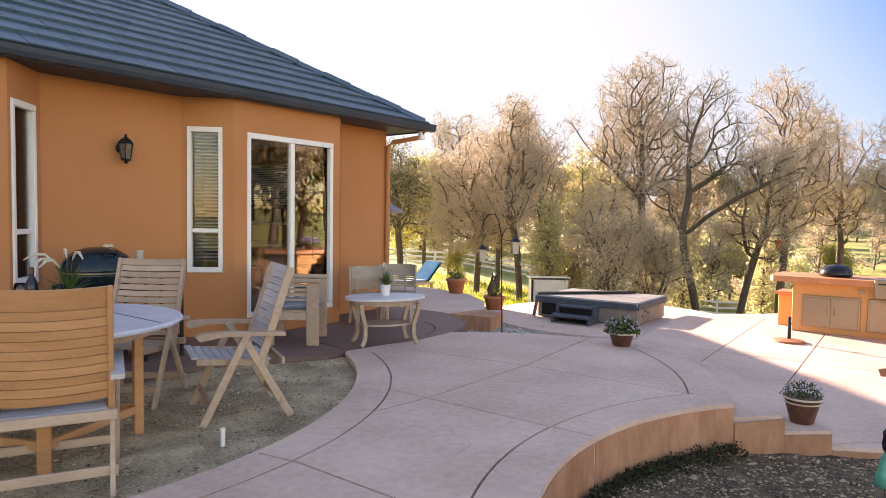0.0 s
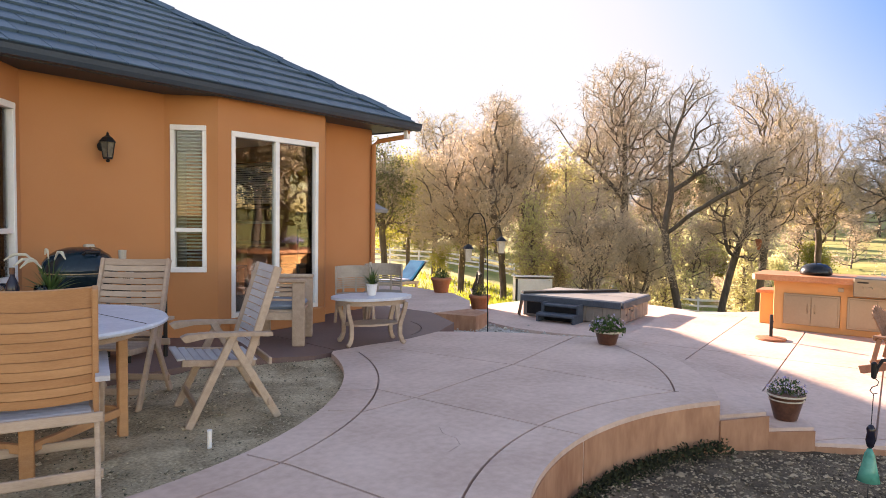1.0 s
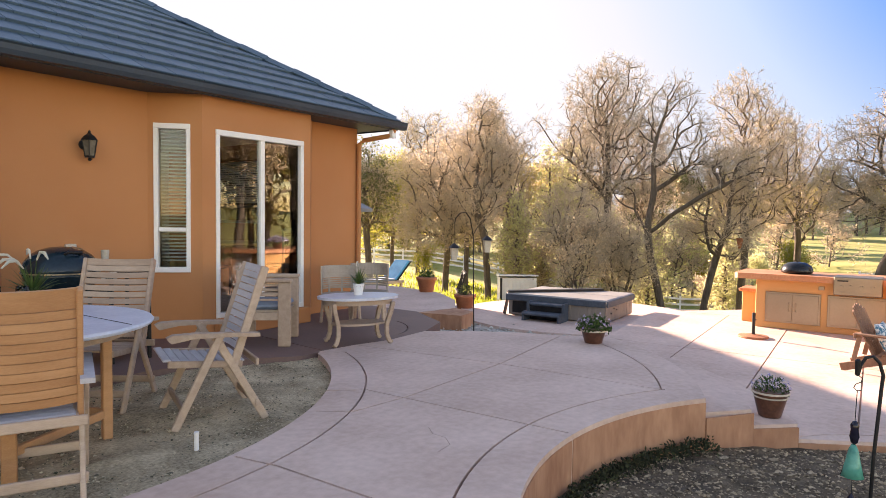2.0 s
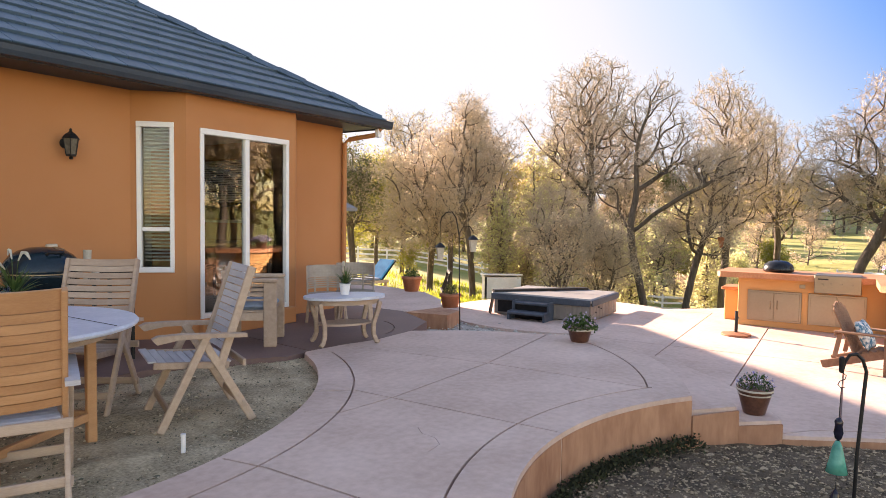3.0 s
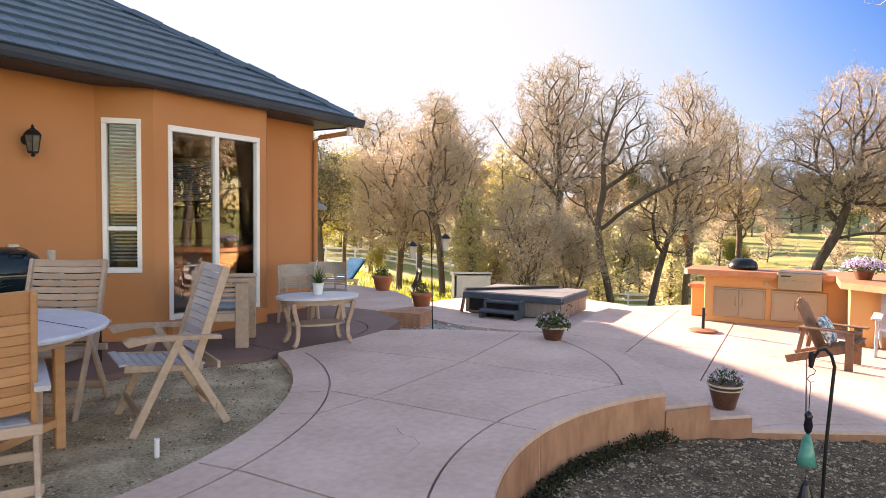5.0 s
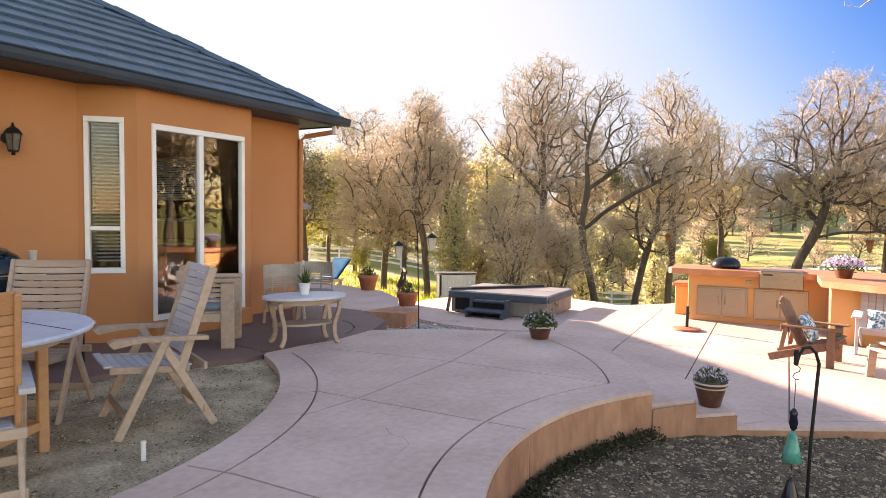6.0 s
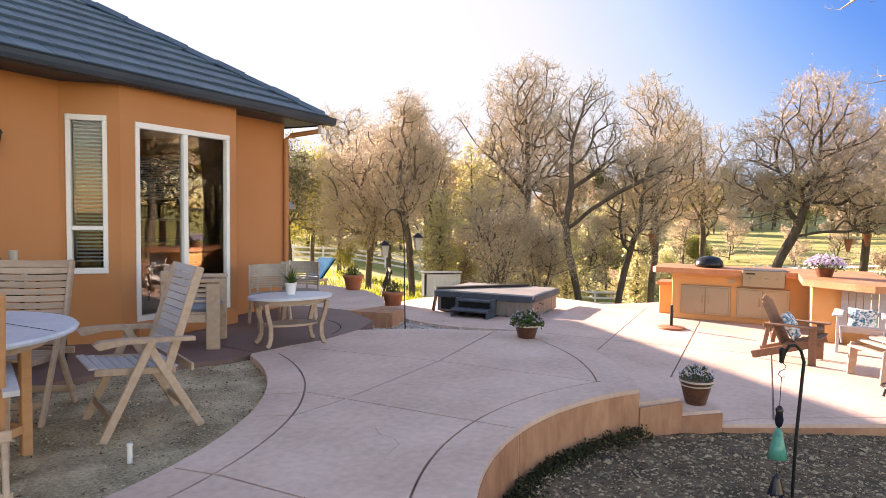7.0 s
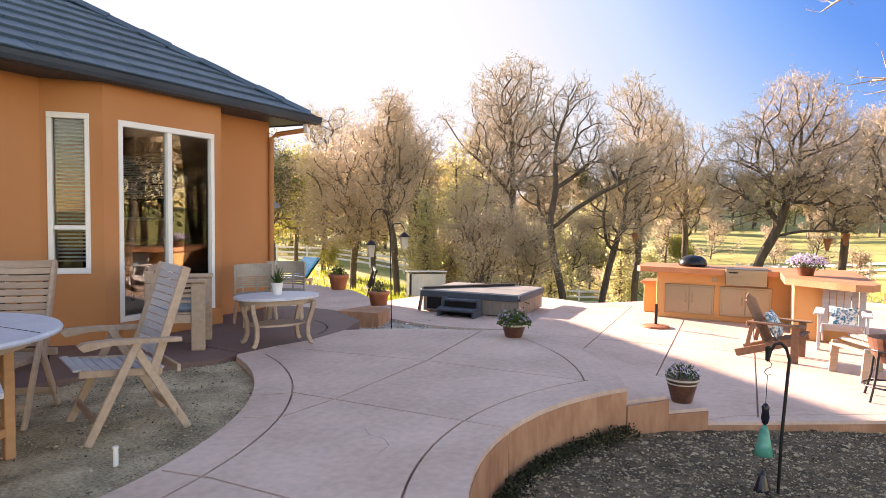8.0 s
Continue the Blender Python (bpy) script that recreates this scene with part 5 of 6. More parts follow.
strap_plant(pose(5.13, 4.60, 0.502), "spiky green grass plant in a small white pot", [(0.042, 0), (0.045, 0.01), (0.058, 0.11), (0.062, 0.115), (0.062, 0.12)], WHITE, 80, 0.22, 6, 1, width=0.007)

# barbecue by the wall
bbq = thing("kettle_barbecue", pose(2.93, 5.80, -0.008), "dark teal kettle barbecue on a cart by the wall", "barbecue")
KX = -0.25
lid = part("lid", lathe([(0.292, 0.835), (0.297, 0.845), (0.295, 0.862), (0.278, 0.92), (0.235, 0.98), (0.17, 1.022), (0.09, 1.045), (0, 1.052)], 40, pose(KX, 0, 0)), ENAMEL, bbq, "domed dark teal enamel lid", smooth=True)
part("lid_handle", tube([(KX - 0.06, -0.20, 0.99), (KX - 0.055, -0.245, 1.01), (KX + 0.055, -0.245, 1.01), (KX + 0.06, -0.20, 0.99)], 0.012), BLACK, lid)
part("vent", lathe([(0.045, 0), (0.045, 0.008), (0, 0.01)], 16, pose(KX + 0.10, -0.08, 1.030, 14, 12)), STEEL, lid)
part("bowl", lathe([(0.0, 0.585), (0.10, 0.60), (0.20, 0.65), (0.262, 0.72), (0.286, 0.80), (0.292, 0.833)], 40, pose(KX, 0, 0)), ENAMEL, bbq, smooth=True)
part("rim", lathe([(0.290, 0.826), (0.303, 0.828), (0.303, 0.838), (0.290, 0.840)], 40, pose(KX, 0, 0)), STEEL, bbq)
plate = part("badge", block(KX + 0.20, KX + 0.34, -0.285, -0.268, 0.74, 0.83, None, 0.02), CREAM, bbq, "cream heat shield")
for k in range(4):
    part("badge_bar", block(KX + 0.235 + 0.018 * k, KX + 0.243 + 0.018 * k, -0.290, -0.284, 0.77, 0.80), BLACK, plate)
part("side_table", block(0.06, 0.475, -0.24, 0.22, 0.868, 0.90, None, 0.012), BLUE_GREY, bbq, "pale blue-grey work surface")
part("table_front", block(0.08, 0.455, -0.232, -0.215, 0.80, 0.868, None, 0.004), BLACK, bbq)
for x, y in ((-0.46, -0.18), (-0.46, 0.16), (0.43, -0.2), (0.43, 0.18), (0.08, -0.2), (0.08, 0.18)):
    part("leg", plank((x, y, 0), (x, y, 0.868 if x > 0 else 0.70), 0.03, 0.03), BLACK, bbq)
for y in (-0.18, 0.16):
    part("cradle", plank((-0.46, y, 0.66), (0.08, y, 0.66), 0.025, 0.03), BLACK, bbq)
part("lower_shelf", block(-0.46, 0.43, -0.2, 0.18, 0.18, 0.20), BLACK, bbq)
cup = thing("candle_glass", pose(3.06, 5.80, 0.892), "small clear glass on the barbecue table", "glass")
part("tumbler", lathe([(0.03, 0), (0.035, 0.11), (0.032, 0.11), (0.028, 0.01), (0, 0.01)], 16), CREAM, cup)
part("candle", lathe([(0, 0.01), (0.026, 0.011), (0.026, 0.06), (0, 0.06)], 12), WHITE, cup)

sock = thing("outlet_cover", pose(3.06, 6.455, 0.99), "grey weatherproof outlet box on the stucco", "outlet")
part("cover", block(-0.05, 0.05, -0.045, 0.012, -0.045, 0.045, None, 0.012), CREAM, sock)
part("latch", block(-0.012, 0.012, -0.052, -0.044, -0.03, -0.01, None, 0.003), BLACK, sock)

lamp = thing("wall_lantern", pose(3.21, 6.47, 1.98), "black carriage lantern on the stucco wall", "lamp")
part("back_plate", lathe([(0, 0), (0.05, 0), (0.045, 0.012), (0.02, 0.02), (0, 0.02)], 18, pose(0, 0, 0.02, 90)), BLACK, lamp)
part("bracket", tube([(0, -0.02, 0.02), (0, -0.06, 0.0), (0, -0.10, 0.01), (0, -0.115, 0.04), (0, -0.115, 0.06)], 0.008), BLACK, lamp)
part("cap", lathe([(0.085, 0.055), (0.075, 0.07), (0.05, 0.10), (0.03, 0.112), (0.012, 0.13), (0.014, 0.145), (0.0, 0.16)], 6, pose(0, -0.115, 0)), BLACK, lamp)
part("cage", lathe([(0.045, -0.11), (0.05, -0.10), (0.05, -0.09), (0.042, -0.09)], 6, pose(0, -0.115, 0)), BLACK, lamp)
for k in range(6):
    a = k * math.pi / 3
    part("cage_bar", plank((0.047 * math.cos(a), -0.115 + 0.047 * math.sin(a), -0.1), (0.072 * math.cos(a), -0.115 + 0.072 * math.sin(a), 0.058), 0.008, 0.008), BLACK, lamp)
part("lantern_glass", lathe([(0.042, -0.09), (0.066, 0.055), (0.063, 0.055), (0.039, -0.09)], 6, pose(0, -0.115, 0)), mat("lantern_glass", (0.10, 0.085, 0.065), (0.17, 0.15, 0.12), 0.25, 8, 40, 0.1), lamp)
part("finial", lathe([(0.012, -0.14), (0.02, -0.125), (0.012, -0.11)], 10, pose(0, -0.115, 0)), BLACK, lamp)

# flower pots
POT = [(0.105, 0), (0.115, 0.01), (0.165, 0.20), (0.172, 0.25), (0.185, 0.255), (0.19, 0.29), (0.17, 0.292)]
bushy_plant(pose(5.84, 0.72, -0.25) @ Matrix.Scale(0.74, 4), "brown glazed pot with banded rim and lilac flowers on the step", POT, (GLAZED, [(0.178, 0.215, 0.232, CREAM), (0.194, 0.262, 0.288, CREAM)]), 0.19, 0.16, 31, PETAL, 160, LEAF_DARK, 420, 0.016)
POT2 = [(0.10, 0), (0.11, 0.01), (0.15, 0.15), (0.165, 0.155), (0.17, 0.185), (0.15, 0.187)]
bushy_plant(pose(6.68, 2.58, 0.0) @ Matrix.Scale(0.86, 4), "brown pot with trailing leaves and lilac flowers", POT2, (GLAZED, [(0.173, 0.150, 0.178, CREAM)]), 0.22, 0.16, 32, PETAL, 60, LEAF_DARK, 520, 0.022)
POT3 = [(0.14, 0), (0.15, 0.01), (0.20, 0.26), (0.22, 0.265), (0.225, 0.32), (0.20, 0.322)]
bushy_plant(pose(11.3, 8.25, -0.275), "terracotta pot with young plants by the grass", POT3, (TERRA, []), 0.18, 0.20, 33, None, 0, LEAF_DARK, 160, 0.03)
bushy_plant(pose(11.0, 7.05, -0.53), "terracotta pot with small shrub on the gravel", POT3, (TERRA, []), 0.15, 0.20, 34, None, 0, LEAF_OLIVE, 200, 0.03)

# hot tub
TUB = pose(11.53, 4.98, -0.48, 0, 0, 2)
tub = thing("hot_tub", TUB, "taupe hot tub with folded grey vinyl cover", "hot tub")
part("shell", block(-0.76, 0.76, -0.94, 0.94, 0.0, 0.33, None, 0.05), TUB_SKIRT, tub)
for k in range(12):
    y = -0.86 + k * 0.156
    part("panel_board", block(-0.772, -0.76, y - 0.072, y + 0.072, 0.02, 0.31, None, 0.003), TUB_SKIRT, tub)
for k in range(9):
    x = -0.68 + k * 0.17
    part("panel_board", block(x - 0.08, x + 0.08, -0.952, -0.94, 0.02, 0.31, None, 0.003), TUB_SKIRT, tub)
cover = part("cover", block(-0.80, -0.01, -0.98, 0.98, 0.335, 0.42, None, 0.025), TUB_COVER, tub)
part("cover_half", block(0.01, 0.80, -0.98, 0.98, 0.335, 0.415, None, 0.025), TUB_COVER, tub)
for x0, x1, y0, y1 in ((-0.815, -0.795, -0.96, 0.96), (-0.78, 0.78, -0.995, -0.975), (-0.78, 0.78, 0.975, 0.995)):
    part("cover_skirt", block(x0, x1, y0, y1, 0.29, 0.40, None, 0.006), TUB_STEP, cover, "charcoal vinyl skirt of the cover")
part("strap", plank((-0.74, 0.97, 0.44), (0.76, -0.35, 0.44), 0.15, 0.04), BLACK, tub, "black lifting strap across the cover")
part("strap_end", plank((-0.66, 0.985, 0.43), (-0.84, 0.985, 0.02), 0.10, 0.02, (0, 1, 0)), BLACK, tub)
part("vent", block(-0.776, -0.77, 0.55, 0.85, 0.06, 0.28), BLACK, tub)
for y, z in ((-0.2, 0.2), (-0.35, 0.24), (-0.5, 0.16)):
    part("hook", lathe([(0.012, 0), (0.012, 0.03), (0, 0.03)], 8, pose(y, -0.945, z, 90)), BLACK, tub)
steps = thing("tub_steps", TUB @ pose(-1.0, 0.08, 0), "charcoal plastic two-tread tub steps", "steps")
part("lower_tread", block(-0.24, 0.22, -0.36, 0.36, 0.10, 0.15, None, 0.015), TUB_STEP, steps)
part("upper_tread", block(0.0, 0.22, -0.36, 0.36, 0.25, 0.30, None, 0.015), TUB_STEP, steps)
for y in (-0.36, 0.32):
    bm = bmesh.new()
    outline = [(-0.22, 0), (0.2, 0), (0.2, 0.32), (-0.02, 0.32), (-0.02, 0.16), (-0.22, 0.16)]
    a = [bm.verts.new((x, y, z)) for x, z in outline]
    b = [bm.verts.new((x, y + 0.04, z)) for x, z in outline]
    bm.faces.new(a), bm.faces.new(b[::-1])
    for k in range(6):
        bm.faces.new((a[k], a[(k + 1) % 6], b[(k + 1) % 6], b[k]))
    part("side_panel", bm, TUB_STEP, steps)
part("riser", block(0.04, 0.08, -0.33, 0.33, 0.0, 0.25), BLACK, steps)

# outdoor kitchen
kit = thing("outdoor_kitchen", pose(0, 0, -0.37), "orange stucco outdoor kitchen with steel doors", "outdoor kitchen")
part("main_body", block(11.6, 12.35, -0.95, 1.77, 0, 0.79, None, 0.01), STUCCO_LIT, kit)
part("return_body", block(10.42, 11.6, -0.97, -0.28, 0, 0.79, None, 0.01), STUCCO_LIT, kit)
part("counter", prism([(11.42, 2.02), (11.5, 2.08), (12.5, 2.08), (12.5, -1.2), (9.95, -1.25), (9.76, -1.15), (9.72, -0.95), (9.85, -0.75), (10.3, -0.16), (11.42, -0.12)], 0.79, 0.88), COUNTER, kit, "rounded terracotta counter top")
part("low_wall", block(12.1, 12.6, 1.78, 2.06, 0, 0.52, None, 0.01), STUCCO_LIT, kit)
part("low_wall_cap", block(12.05, 12.65, 1.775, 2.11, 0.52, 0.57, None, 0.01), COUNTER, kit)
for y0, y1, z0, z1 in ((0.84, 1.62, 0.10, 0.59), (-0.02, 0.75, 0.10, 0.59)):
    fr = part("door_frame", block(11.575, 11.602, y0, y1, z0, z1, None, 0.004), STEEL, kit)
    mid = (y0 + y1) / 2
    for a, b, hy in ((y0 + 0.03, mid - 0.004, mid - 0.05), (mid + 0.004, y1 - 0.03, mid + 0.05)):
        d = part("cabinet_door", block(11.562, 11.573, a, b, z0 + 0.03, z1 - 0.03, None, 0.003), STEEL, fr, "brushed steel door")
        part("pull", tube([(11.562, hy, 0.30), (11.54, hy, 0.31), (11.54, hy, 0.42), (11.562, hy, 0.43)], 0.007), STEEL, fr)
panel = part("grill_panel", block(11.38, 11.9, 0.05, 0.67, 0.62, 0.90, None, 0.012), STEEL, kit, "steel barbecue control panel")
for y in (0.17, 0.31, 0.45, 0.56):
    part("knob", lathe([(0.022, 0), (0.02, 0.025), (0, 0.025)], 12, pose(11.38, y, 0.76, 0, -90)), STEEL, panel)
part("panel_trim", block(11.372, 11.381, 0.06, 0.66, 0.655, 0.675), STEEL, panel)
part("badge_bar", block(11.372, 11.381, 0.48, 0.62, 0.83, 0.85), BLACK, panel)
part("socket", block(11.59, 11.602, 0.80, 0.88, 0.66, 0.72, None, 0.003), STEEL, kit)
dome = thing("tabletop_barbecue", pose(11.92, 1.22, 0.51), "black domed kettle barbecue on the counter", "barbecue")
part("lid", lathe([(0.23, 0.02), (0.235, 0.05), (0.21, 0.12), (0.15, 0.17), (0.06, 0.19), (0, 0.192)], 28), GRILL_BLACK, dome, smooth=True)
part("bowl", lathe([(0.2, 0.0), (0.225, 0.018), (0.0, 0.019)], 28), GRILL_BLACK, dome)
part("handle", tube([(-0.05, 0, 0.19), (-0.045, 0, 0.215), (0.045, 0, 0.215), (0.05, 0, 0.19)], 0.008), BLACK, dome)
POT4 = [(0.09, 0), (0.10, 0.01), (0.13, 0.12), (0.14, 0.14), (0.13, 0.142)]
bushy_plant(pose(10.95, -0.45, 0.51), "dark pot of lilac and white flowers on the counter", POT4, (GLAZED, []), 0.26, 0.16, 35, PETAL, 520, LEAF_DARK, 300, 0.022)

umb = thing("umbrella_stand", pose(10.45, 1.60, -0.37) @ Matrix.Scale(0.85, 4), "terracotta umbrella base with short dark pole", "umbrella stand")
part("base_plate", lathe([(0, 0), (0.24, 0), (0.25, 0.015), (0.24, 0.035), (0.06, 0.055), (0, 0.055)], 28), TERRA, umb)
part("pole", tube([(0, 0, 0.04), (0, 0, 0.43)], 0.028, 12), BLACK, umb)
part("knob", tube([(0.02, 0, 0.30), (0.08, -0.02, 0.30)], 0.014, 8), BLACK, umb)


def adirondack(m, label, wood):
    ch = thing("adirondack_chair", m, label, "chair", "chairs in the sun")
    for s in (-1, 1):
        x = 0.29 * s
        part("front_leg", block(x - 0.02, x + 0.02, 0.22, 0.32, 0, 0.52, None, 0.005), wood, ch)
        part("stringer", plank((x - 0.035 * s, 0.36, 0.33), (x - 0.035 * s, -0.52, 0.04), 0.022, 0.11, (0, 0, 1), 0.006), wood, ch)
        part("armrest", block(x - 0.06, x + 0.07, -0.36, 0.40, 0.52, 0.545, None, 0.008), wood, ch)
        part("back_brace", plank((x - 0.02 * s, -0.30, 0.50), (x - 0.02 * s, -0.36, 0.17), 0.02, 0.06, (0, 1, 0), 0.004), wood, ch)
    for k in range(6):
        y = 0.34 - k * 0.085
        z = 0.385 - (0.34 - y) * 0.32
        part("seat_slat", block(-0.26, 0.26, y - 0.036, y + 0.036, z - 0.01, z + 0.01, pose(0, 0, 0), 0.004), wood, ch)
    for k in range(6):
        x = -0.235 + k * 0.094
        top = 1.0 - 1.4 * (x ** 2)
        bm = bmesh.new()
        n = 8
        outline = [(-0.042, 0)] + [(0.042 * -math.cos(math.pi * j / n), top - 0.3 + 0.042 * math.sin(math.pi * j / n)) for j in range(n + 1)] + [(0.042, 0)]
        prism(outline, -0.009, 0.009, bm)
        bmesh.ops.transform(bm, matrix=pose(x, -0.13, 0.24, 90 + 24, 0, 0), verts=bm.verts)
        part("back_slat", bm, wood, ch)
    part("back_rail", block(-0.30, 0.30, -0.37, -0.335, 0.47, 0.52, None, 0.004), wood, ch)
    return ch


def pillow(m, label):
    bm = bmesh.new()
    n = 10
    grid = {}
    for s in (-1, 1):
        for i in range(n + 1):
            for j in range(n + 1):
                u, v = 2 * i / n - 1, 2 * j / n - 1
                if (i in (0, n) or j in (0, n)) and s == 1:
                    grid[s, i, j] = grid[-1, i, j]
                    continue
                pinch = 1 - 0.10 * (1 - abs(u * v)) * max(abs(u), abs(v)) ** 4
                grid[s, i, j] = bm.verts.new((0.23 * u * pinch, s * 0.075 * ((1 - u * u) * (1 - v * v)) ** 0.45, 0.21 * v * pinch))
        for i in range(n):
            for j in range(n):
                q = [grid[s, i, j], grid[s, i + 1, j], grid[s, i + 1, j + 1], grid[s, i, j + 1]]
                bm.faces.new(q)
    ob = thing("throw_pillow", m, label, "pillow", "pillows on the chairs")
    part("cover", bm, PILLOW, ob, smooth=True)
    part("piping", tube([(0.20 * x, 0, 0.185 * z) for x, z in ((-1, -1), (0, -0.98), (1, -1), (0.98, 0), (1, 1), (0, 0.98), (-1, 1), (-0.98, 0), (-1, -1))], 0.005, 6), WHITE, ob)
    return ob


C1 = facing(8.92, -0.07, -0.37, -0.2, -0.98) @ Matrix.Scale(0.84, 4)
adirondack(C1, "brown cedar reclining garden chair in the sun", CEDAR)
pillow(C1 @ pose(0, -0.06, 0.49, 24, 0, 0), "blue and white floral pillow on the brown chair")
C2 = facing(9.95, -0.85, -0.37, -0.98, 0.1) @ Matrix.Scale(0.92, 4)
adirondack(C2, "grey-brown slatted garden chair before the kitchen", TEAK_GREY)
pillow(C2 @ pose(0, -0.02, 0.45, 24, 0, 0) @ Matrix.Scale(0.8, 4), "blue and white floral pillow on the grey chair")

stool = thing("footstool", pose(8.30, -0.98, -0.37, 0, 0, -62), "pale curved wooden footstool on the patio", "footstool")
for k in range(6):
    x = -0.26 + k * 0.105
    part("slat", block(x - 0.045, x + 0.045, -0.30, 0.30, 0.40 - 0.5 * (x / 0.6) ** 2, 0.425 - 0.5 * (x / 0.6) ** 2, None, 0.008), TEAK, stool)
for y in (-0.27, 0.27):
    for x in (-0.27, 0.27):
        part("leg", plank((x, y, 0), (x * 0.9, y, 0.36), 0.03, 0.09, (1, 0, 0), 0.006), TEAK, stool)
    part("rail", block(-0.28, 0.28, y - 0.012, y + 0.012, 0.26, 0.33, None, 0.004), TEAK, stool)

stand = thing("plant_stand", pose(7.30, -1.0, -0.37), "black iron stand holding a bronze bowl", "plant stand")
for k in range(4):
    a = math.pi / 4 + k * math.pi / 2
    c, s = math.cos(a), math.sin(a)
    part("leg", tube([(0.26 * c, 0.26 * s, 0), (0.20 * c, 0.20 * s, 0.22), (0.17 * c, 0.17 * s, 0.5)], 0.012), BLACK, stand)
part("ring", tube([(0.18 * math.cos(k * math.pi / 8), 0.18 * math.sin(k * math.pi / 8), 0.48) for k in range(17)], 0.011), BLACK, stand)
part("lower_ring", tube([(0.225 * math.cos(k * math.pi / 8), 0.225 * math.sin(k * math.pi / 8), 0.14) for k in range(17)], 0.009), BLACK, stand)
part("bowl", lathe([(0.10, 0.36), (0.17, 0.44), (0.20, 0.56), (0.21, 0.60), (0.195, 0.60), (0.18, 0.55), (0, 0.5)], 24), GLAZED, stand)

# crook with glass chime in the gravel bed
crook = thing("shepherd_crook", pose(4.40, 0.0, 0), "black iron garden crook in the gravel bed", "garden hook")
curve = [(0, 0, -0.55), (0.02, -0.012, 0.0), (0.055, -0.035, 0.40), (0.06, -0.04, 0.47), (0.053, -0.02, 0.54), (0.042, 0.01, 0.572), (0.025, 0.045, 0.565), (0.014, 0.068, 0.52), (0.008, 0.078, 0.475), (0.006, 0.082, 0.46)]
part("rod", tube(curve, 0.010, 10), BLACK, crook)
part("tip", lathe([(0, 0.0), (0.014, 0.01), (0.016, 0.09), (0.008, 0.10), (0, 0.10)], 10, pose(0.006, 0.082, 0.455)), BLACK, crook)
chime = thing("glass_chime", pose(4.40, 0.075, 0), "green art-glass bell chime hanging from the crook", "wind chime")
part("s_hook", tube([(0, 0.0, 0.462), (0.008, -0.018, 0.445), (0.0, -0.012, 0.425), (-0.006, 0.012, 0.412), (0.0, 0.022, 0.39), (0.006, 0.008, 0.372), (0.0, -0.014, 0.378)], 0.0028, 6), BLACK, chime)
part("chain", tube([(0, 0.004, 0.376), (-0.006, 0.006, 0.30), (-0.01, 0.008, 0.20)], 0.0022, 6), BLACK, chime)
part("glass_bird", lathe([(0, 0.055), (0.018, 0.075), (0.026, 0.11), (0.02, 0.15), (0.024, 0.175), (0.012, 0.195), (0, 0.2)], 14, pose(-0.01, 0.008, 0)), BOTTLE, chime, smooth=True)
part("bell", lathe([(0.012, 0.06), (0.026, 0.03), (0.044, -0.06), (0.06, -0.125), (0.055, -0.125), (0.04, -0.06), (0.02, 0.025), (0, 0.04)], 20, pose(-0.012, 0.01, 0)), GREEN_GLASS, chime, smooth=True)
part("clapper", tube([(-0.012, 0.01, 0.03), (-0.014, 0.01, -0.24)], 0.002, 6), BLACK, chime)
part("sail", lathe([(0, -0.22), (0.02, -0.25), (0.045, -0.34), (0.05, -0.36), (0, -0.365)], 12, pose(-0.014, 0.01, 0)), BOTTLE, chime)

# tall crook with two lanterns by the gravel strip
tall = thing("shepherd_crook", pose(8.15, 5.03, -0.53), "tall thin black double crook in the gravel", "garden hook")
part("rod", tube([(0, 0, -0.1), (0.01, 0.05, 1.6), (0.0, 0.10, 1.86), (-0.04, 0.15, 1.95), (-0.09, 0.22, 1.94), (-0.14, 0.27, 1.86), (-0.15, 0.28, 1.78)], 0.009, 8), BLACK, tall)
part("arm", tube([(0.008, 0.05, 1.62), (0.05, 0.0, 1.74), (0.10, -0.08, 1.74), (0.13, -0.12, 1.66)], 0.007, 8), BLACK, tall)
for x, y, z in ((-0.15, 0.28, 1.24), (0.13, -0.12, 1.36)):
    l = thing("hanging_lantern", pose(8.15 + x, 5.03 + y, -0.53 + z), "small white garden lantern on the crook", "lantern", "lanterns on the crook")
    part("body", lathe([(0.05, 0.0), (0.075, 0.18), (0.07, 0.18), (0.045, 0.005)], 4), CREAM, l)
    part("lid", lathe([(0.09, 0.18), (0.05, 0.22), (0.012, 0.25), (0, 0.25)], 8), BLACK, l)
    part("wire", tube([(0, 0, 0.25), (0.01, 0, 0.30), (0, 0, 1.78 - 1.24 if x < 0 else 1.66 - 1.36)], 0.003, 6), BLACK, l)

# sun lounger, rack and shed on the grass
lounge = thing("sun_lounger", facing(14.0, 11.75, terrain(14.0, 11.75), -0.93, 0.1), "wooden sun lounger with bright blue raised back", "lounger")
for s in (-1, 1):
    part("rail", block(0.30 * s - 0.02, 0.30 * s + 0.02, -0.5, 0.95, 0.52, 0.60, None, 0.006), TEAK, lounge)
    for y in (-0.4, 0.8):
        part("leg", block(0.30 * s - 0.03, 0.30 * s + 0.03, y - 0.03, y + 0.03, 0.0, 0.52), TEAK, lounge)
part("mattress", block(-0.29, 0.29, -0.20, 0.95, 0.60, 0.66, None, 0.02), BLUE_GREY, lounge)
part("back_cushion", block(-0.29, 0.29, -0.03, 0.03, 0, 0.75, pose(0, -0.22, 0.62, 46), 0.02), BLUE, lounge, "bright turquoise back cushion")
part("back_frame", block(-0.31, 0.31, -0.06, -0.035, 0, 0.78, pose(0, -0.22, 0.62, 46), 0.005), BLACK, lounge)
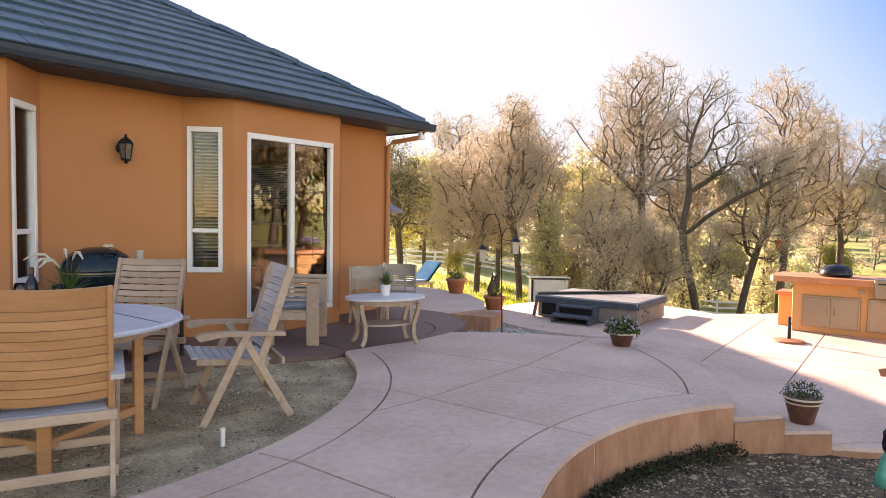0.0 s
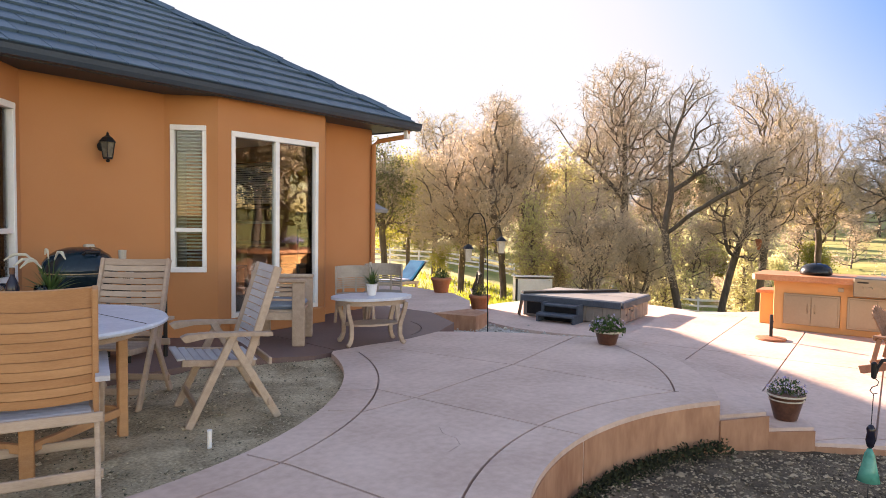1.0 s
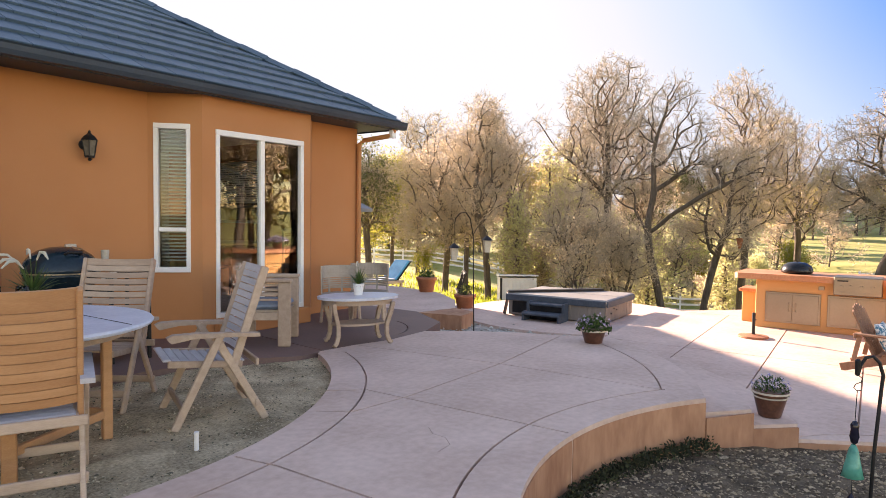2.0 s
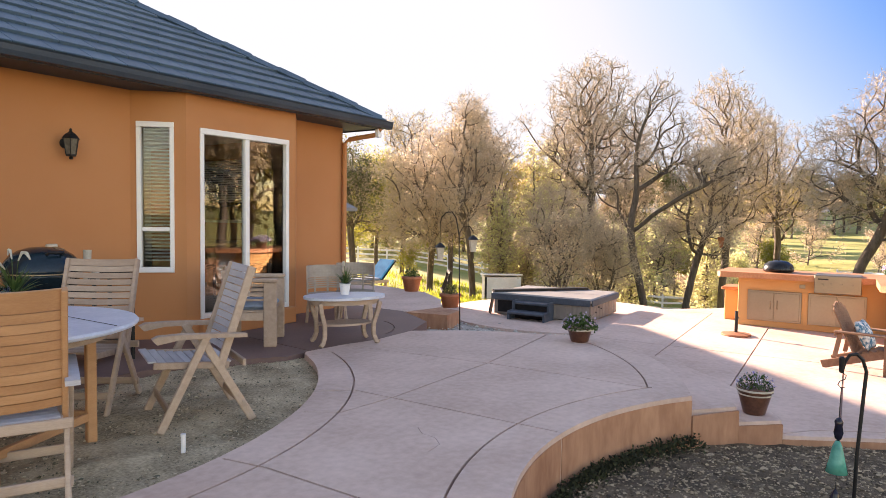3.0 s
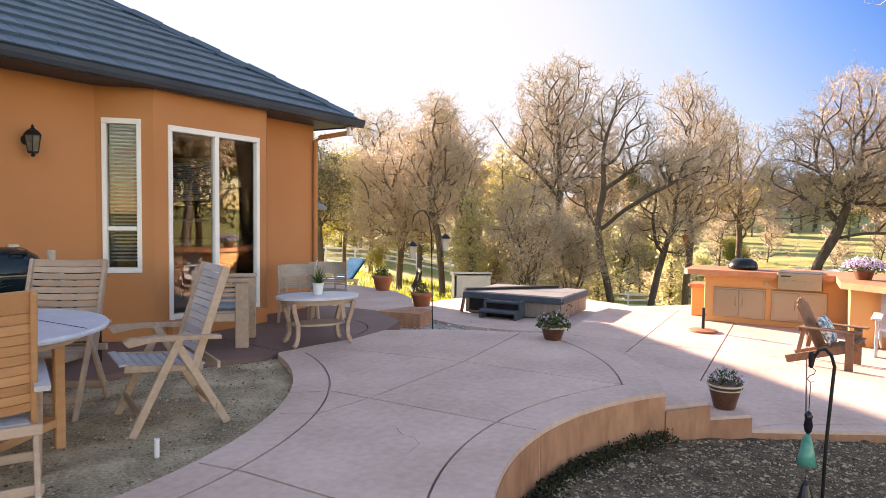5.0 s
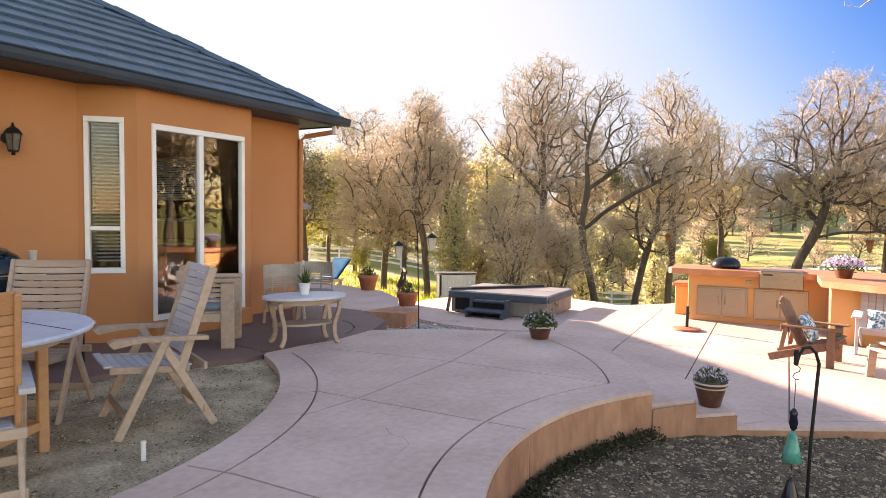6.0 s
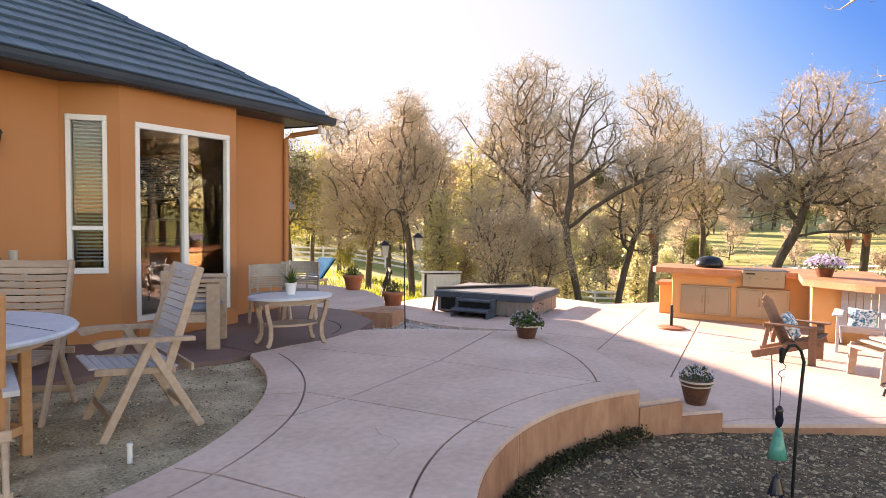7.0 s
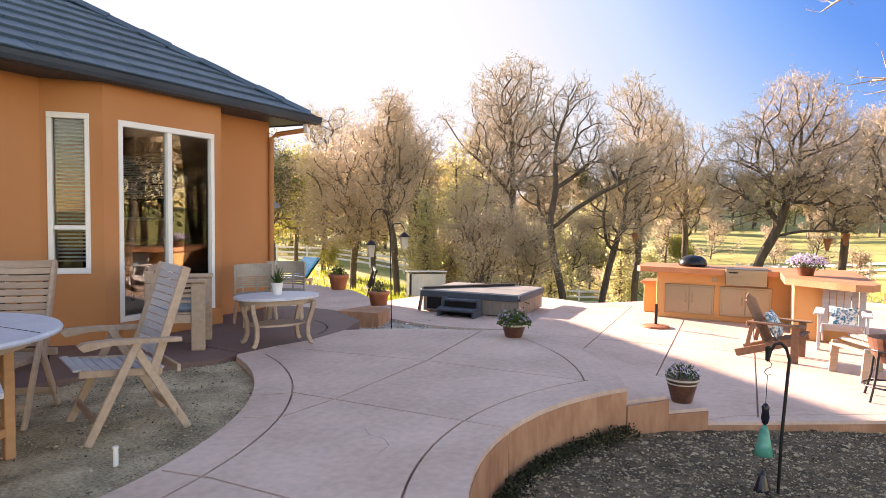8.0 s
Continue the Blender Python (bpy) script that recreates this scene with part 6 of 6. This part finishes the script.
rack = thing("iron_rack", facing(15.6, 10.15, terrain(15.6, 10.15) + 0.1, 0.6, -0.8), "low black iron rack with many bars", "rack")
for k in range(11):
    x = -0.5 + k * 0.1
    part("bar", plank((x, -0.12, 0.28), (x + 0.03, 0.08, 0.80), 0.05, 0.03), BLACK, rack)
part("rail", block(-0.55, 0.58, 0.05, 0.10, 0.76, 0.86), BLACK, rack)
part("rail", block(-0.55, 0.55, -0.16, -0.10, 0.26, 0.32), BLACK, rack)
for x in (-0.52, 0.52):
    part("leg", plank((x, -0.12, -0.1), (x, 0.05, 0.82), 0.05, 0.05), BLACK, rack)
hx0, hy0 = 21.4, 11.5
shed = thing("garden_shed", facing(hx0, hy0, terrain(hx0, hy0), -0.8, -0.6), "small white slatted shed on the slope", "shed")
for k in range(9):
    x = -0.6 + k * 0.15
    part("board", block(x - 0.072, x + 0.072, 0.48, 0.50, -0.1, 1.05 + 0.0 * k, None, 0.004), SHED, shed)
part("body", block(-0.66, 0.66, -0.5, 0.48, -0.1, 1.04), SHED, shed)
bm = bmesh.new()
box(bm, -0.72, 0.72, -0.56, 0.56, 0, 0.05, pose(0, 0, 1.08, 4))
part("roof", bm, WHITE, shed)
part("corner_post", block(0.60, 0.68, 0.50, 0.53, -0.1, 1.05), BLACK, shed)
canopy = thing("patio_umbrella", pose(11.45, 11.35, -0.62), "grey canvas patio umbrella beyond the house corner", "umbrella")
part("canopy", lathe([(1.05, 2.08), (1.06, 2.16), (0.55, 2.42), (0.05, 2.60), (0.0, 2.60)], 8), mat("grey_canvas", (0.16, 0.17, 0.19), (0.22, 0.23, 0.25), 0.9, 3, 60, 0.1), canopy)
part("pole", tube([(0, 0, 0), (0, 0, 2.55)], 0.025, 10), CEDAR, canopy)


# ---- fences ----
post_mesh = mesh_of(block(-0.06, 0.06, -0.06, 0.06, -0.3, 1.35, None, 0.01), "post", WHITE)
cap_top = mesh_of(lathe([(0.085, 1.35), (0.085, 1.38), (0, 1.43)], 4), "post_cap", WHITE)


def fence(points, label):
    f = thing("fence", pose(points[0][0], points[0][1], 0), label, "fence")
    inv = f.matrix_world.inverted()
    spots = []
    for (x0, y0), (x1, y1) in zip(points, points[1:]):
        n = max(int(math.hypot(x1 - x0, y1 - y0) / 2.4), 1)
        spots += [(x0 + (x1 - x0) * k / n, y0 + (y1 - y0) * k / n) for k in range(n)]
    spots.append(points[-1])
    at = [Vector((x, y, terrain(x, y))) for x, y in spots]
    for p, q in zip(at, at[1:] + [None]):
        ob = part("post", post_mesh, WHITE, f)
        ob.matrix_world = Matrix.Translation(p)
        if q:
            for z in (0.35, 0.75, 1.15):
                part("rail", plank(inv @ (p + Vector((0, 0, z))), inv @ (q + Vector((0, 0, z))), 0.04, 0.14, (0, 0, 1), 0), WHITE, f)
    return f


fence([spot(-44, 50), spot(-49, 53), spot(-54, 55), spot(-60, 54), spot(-66, 52), spot(-72, 50), spot(-79, 48)], "long white three-rail ranch fence down the slope")
fence([spot(-88, 56), spot(-91, 53.5), spot(-94, 52), spot(-97, 50), spot(-101, 48), spot(-107, 47)], "white three-rail ranch fence on the far slope")

# feeders hung in the trees
for x, y, z in ((28.2, 5.05, 0.55), (26.6, -1.9, 0.55), (27.6, -2.55, 0.72)):
    fd = thing("hanging_feeder", pose(x, y, z), "orange conical feeder hung in an oak", "feeder", "feeders in the oaks")
    part("cone", lathe([(0.05, -0.3), (0.14, 0.12), (0.16, 0.14), (0, 0.14)], 12), TERRA, fd)
    part("wire", tube([(0, 0, 0.14), (0, 0, 1.6)], 0.008, 5), BLACK, fd)


# ---- meadow, brush and woods ----
def grass_blades():
    rng = np.random.default_rng(9)
    n = 30000
    yaw, d = rng.uniform(-104, -44, n), 12.0 + 32 * rng.uniform(0, 1, n) ** 1.6
    x, y = -np.sin(np.radians(yaw)) * d, np.cos(np.radians(yaw)) * d
    keep = np.array([not inside(a, b, PATIO) and not (9.3 < a < 14.2 and 2.4 < b < 7.3) and not (a < 11.8 and b > 5) for a, b in zip(x, y)])
    x, y, d = x[keep], y[keep], d[keep]
    z = np.array([terrain(a, b) for a, b in zip(x, y)])
    h = rng.uniform(0.05, 0.16, len(x)) * (0.8 + d / 40)
    a = rng.uniform(0, 6.28, len(x))
    w = 0.012 + d * 0.0006
    lean = rng.normal(0, 0.05, (len(x), 2))
    v = np.stack([np.stack([x - w * np.cos(a), y - w * np.sin(a), z - 0.02], 1), np.stack([x + w * np.cos(a), y + w * np.sin(a), z - 0.02], 1), np.stack([x + lean[:, 0], y + lean[:, 1], z + h], 1)], 1).reshape(-1, 3)
    return quads_mesh("grass", v, [(3 * k, 3 * k + 1, 3 * k + 2) for k in range(len(x))], BLADE)


tagged(new("grass", grass_blades()), "tufts of bright yellow-green grass on the slope", "grass", kind="stuff")
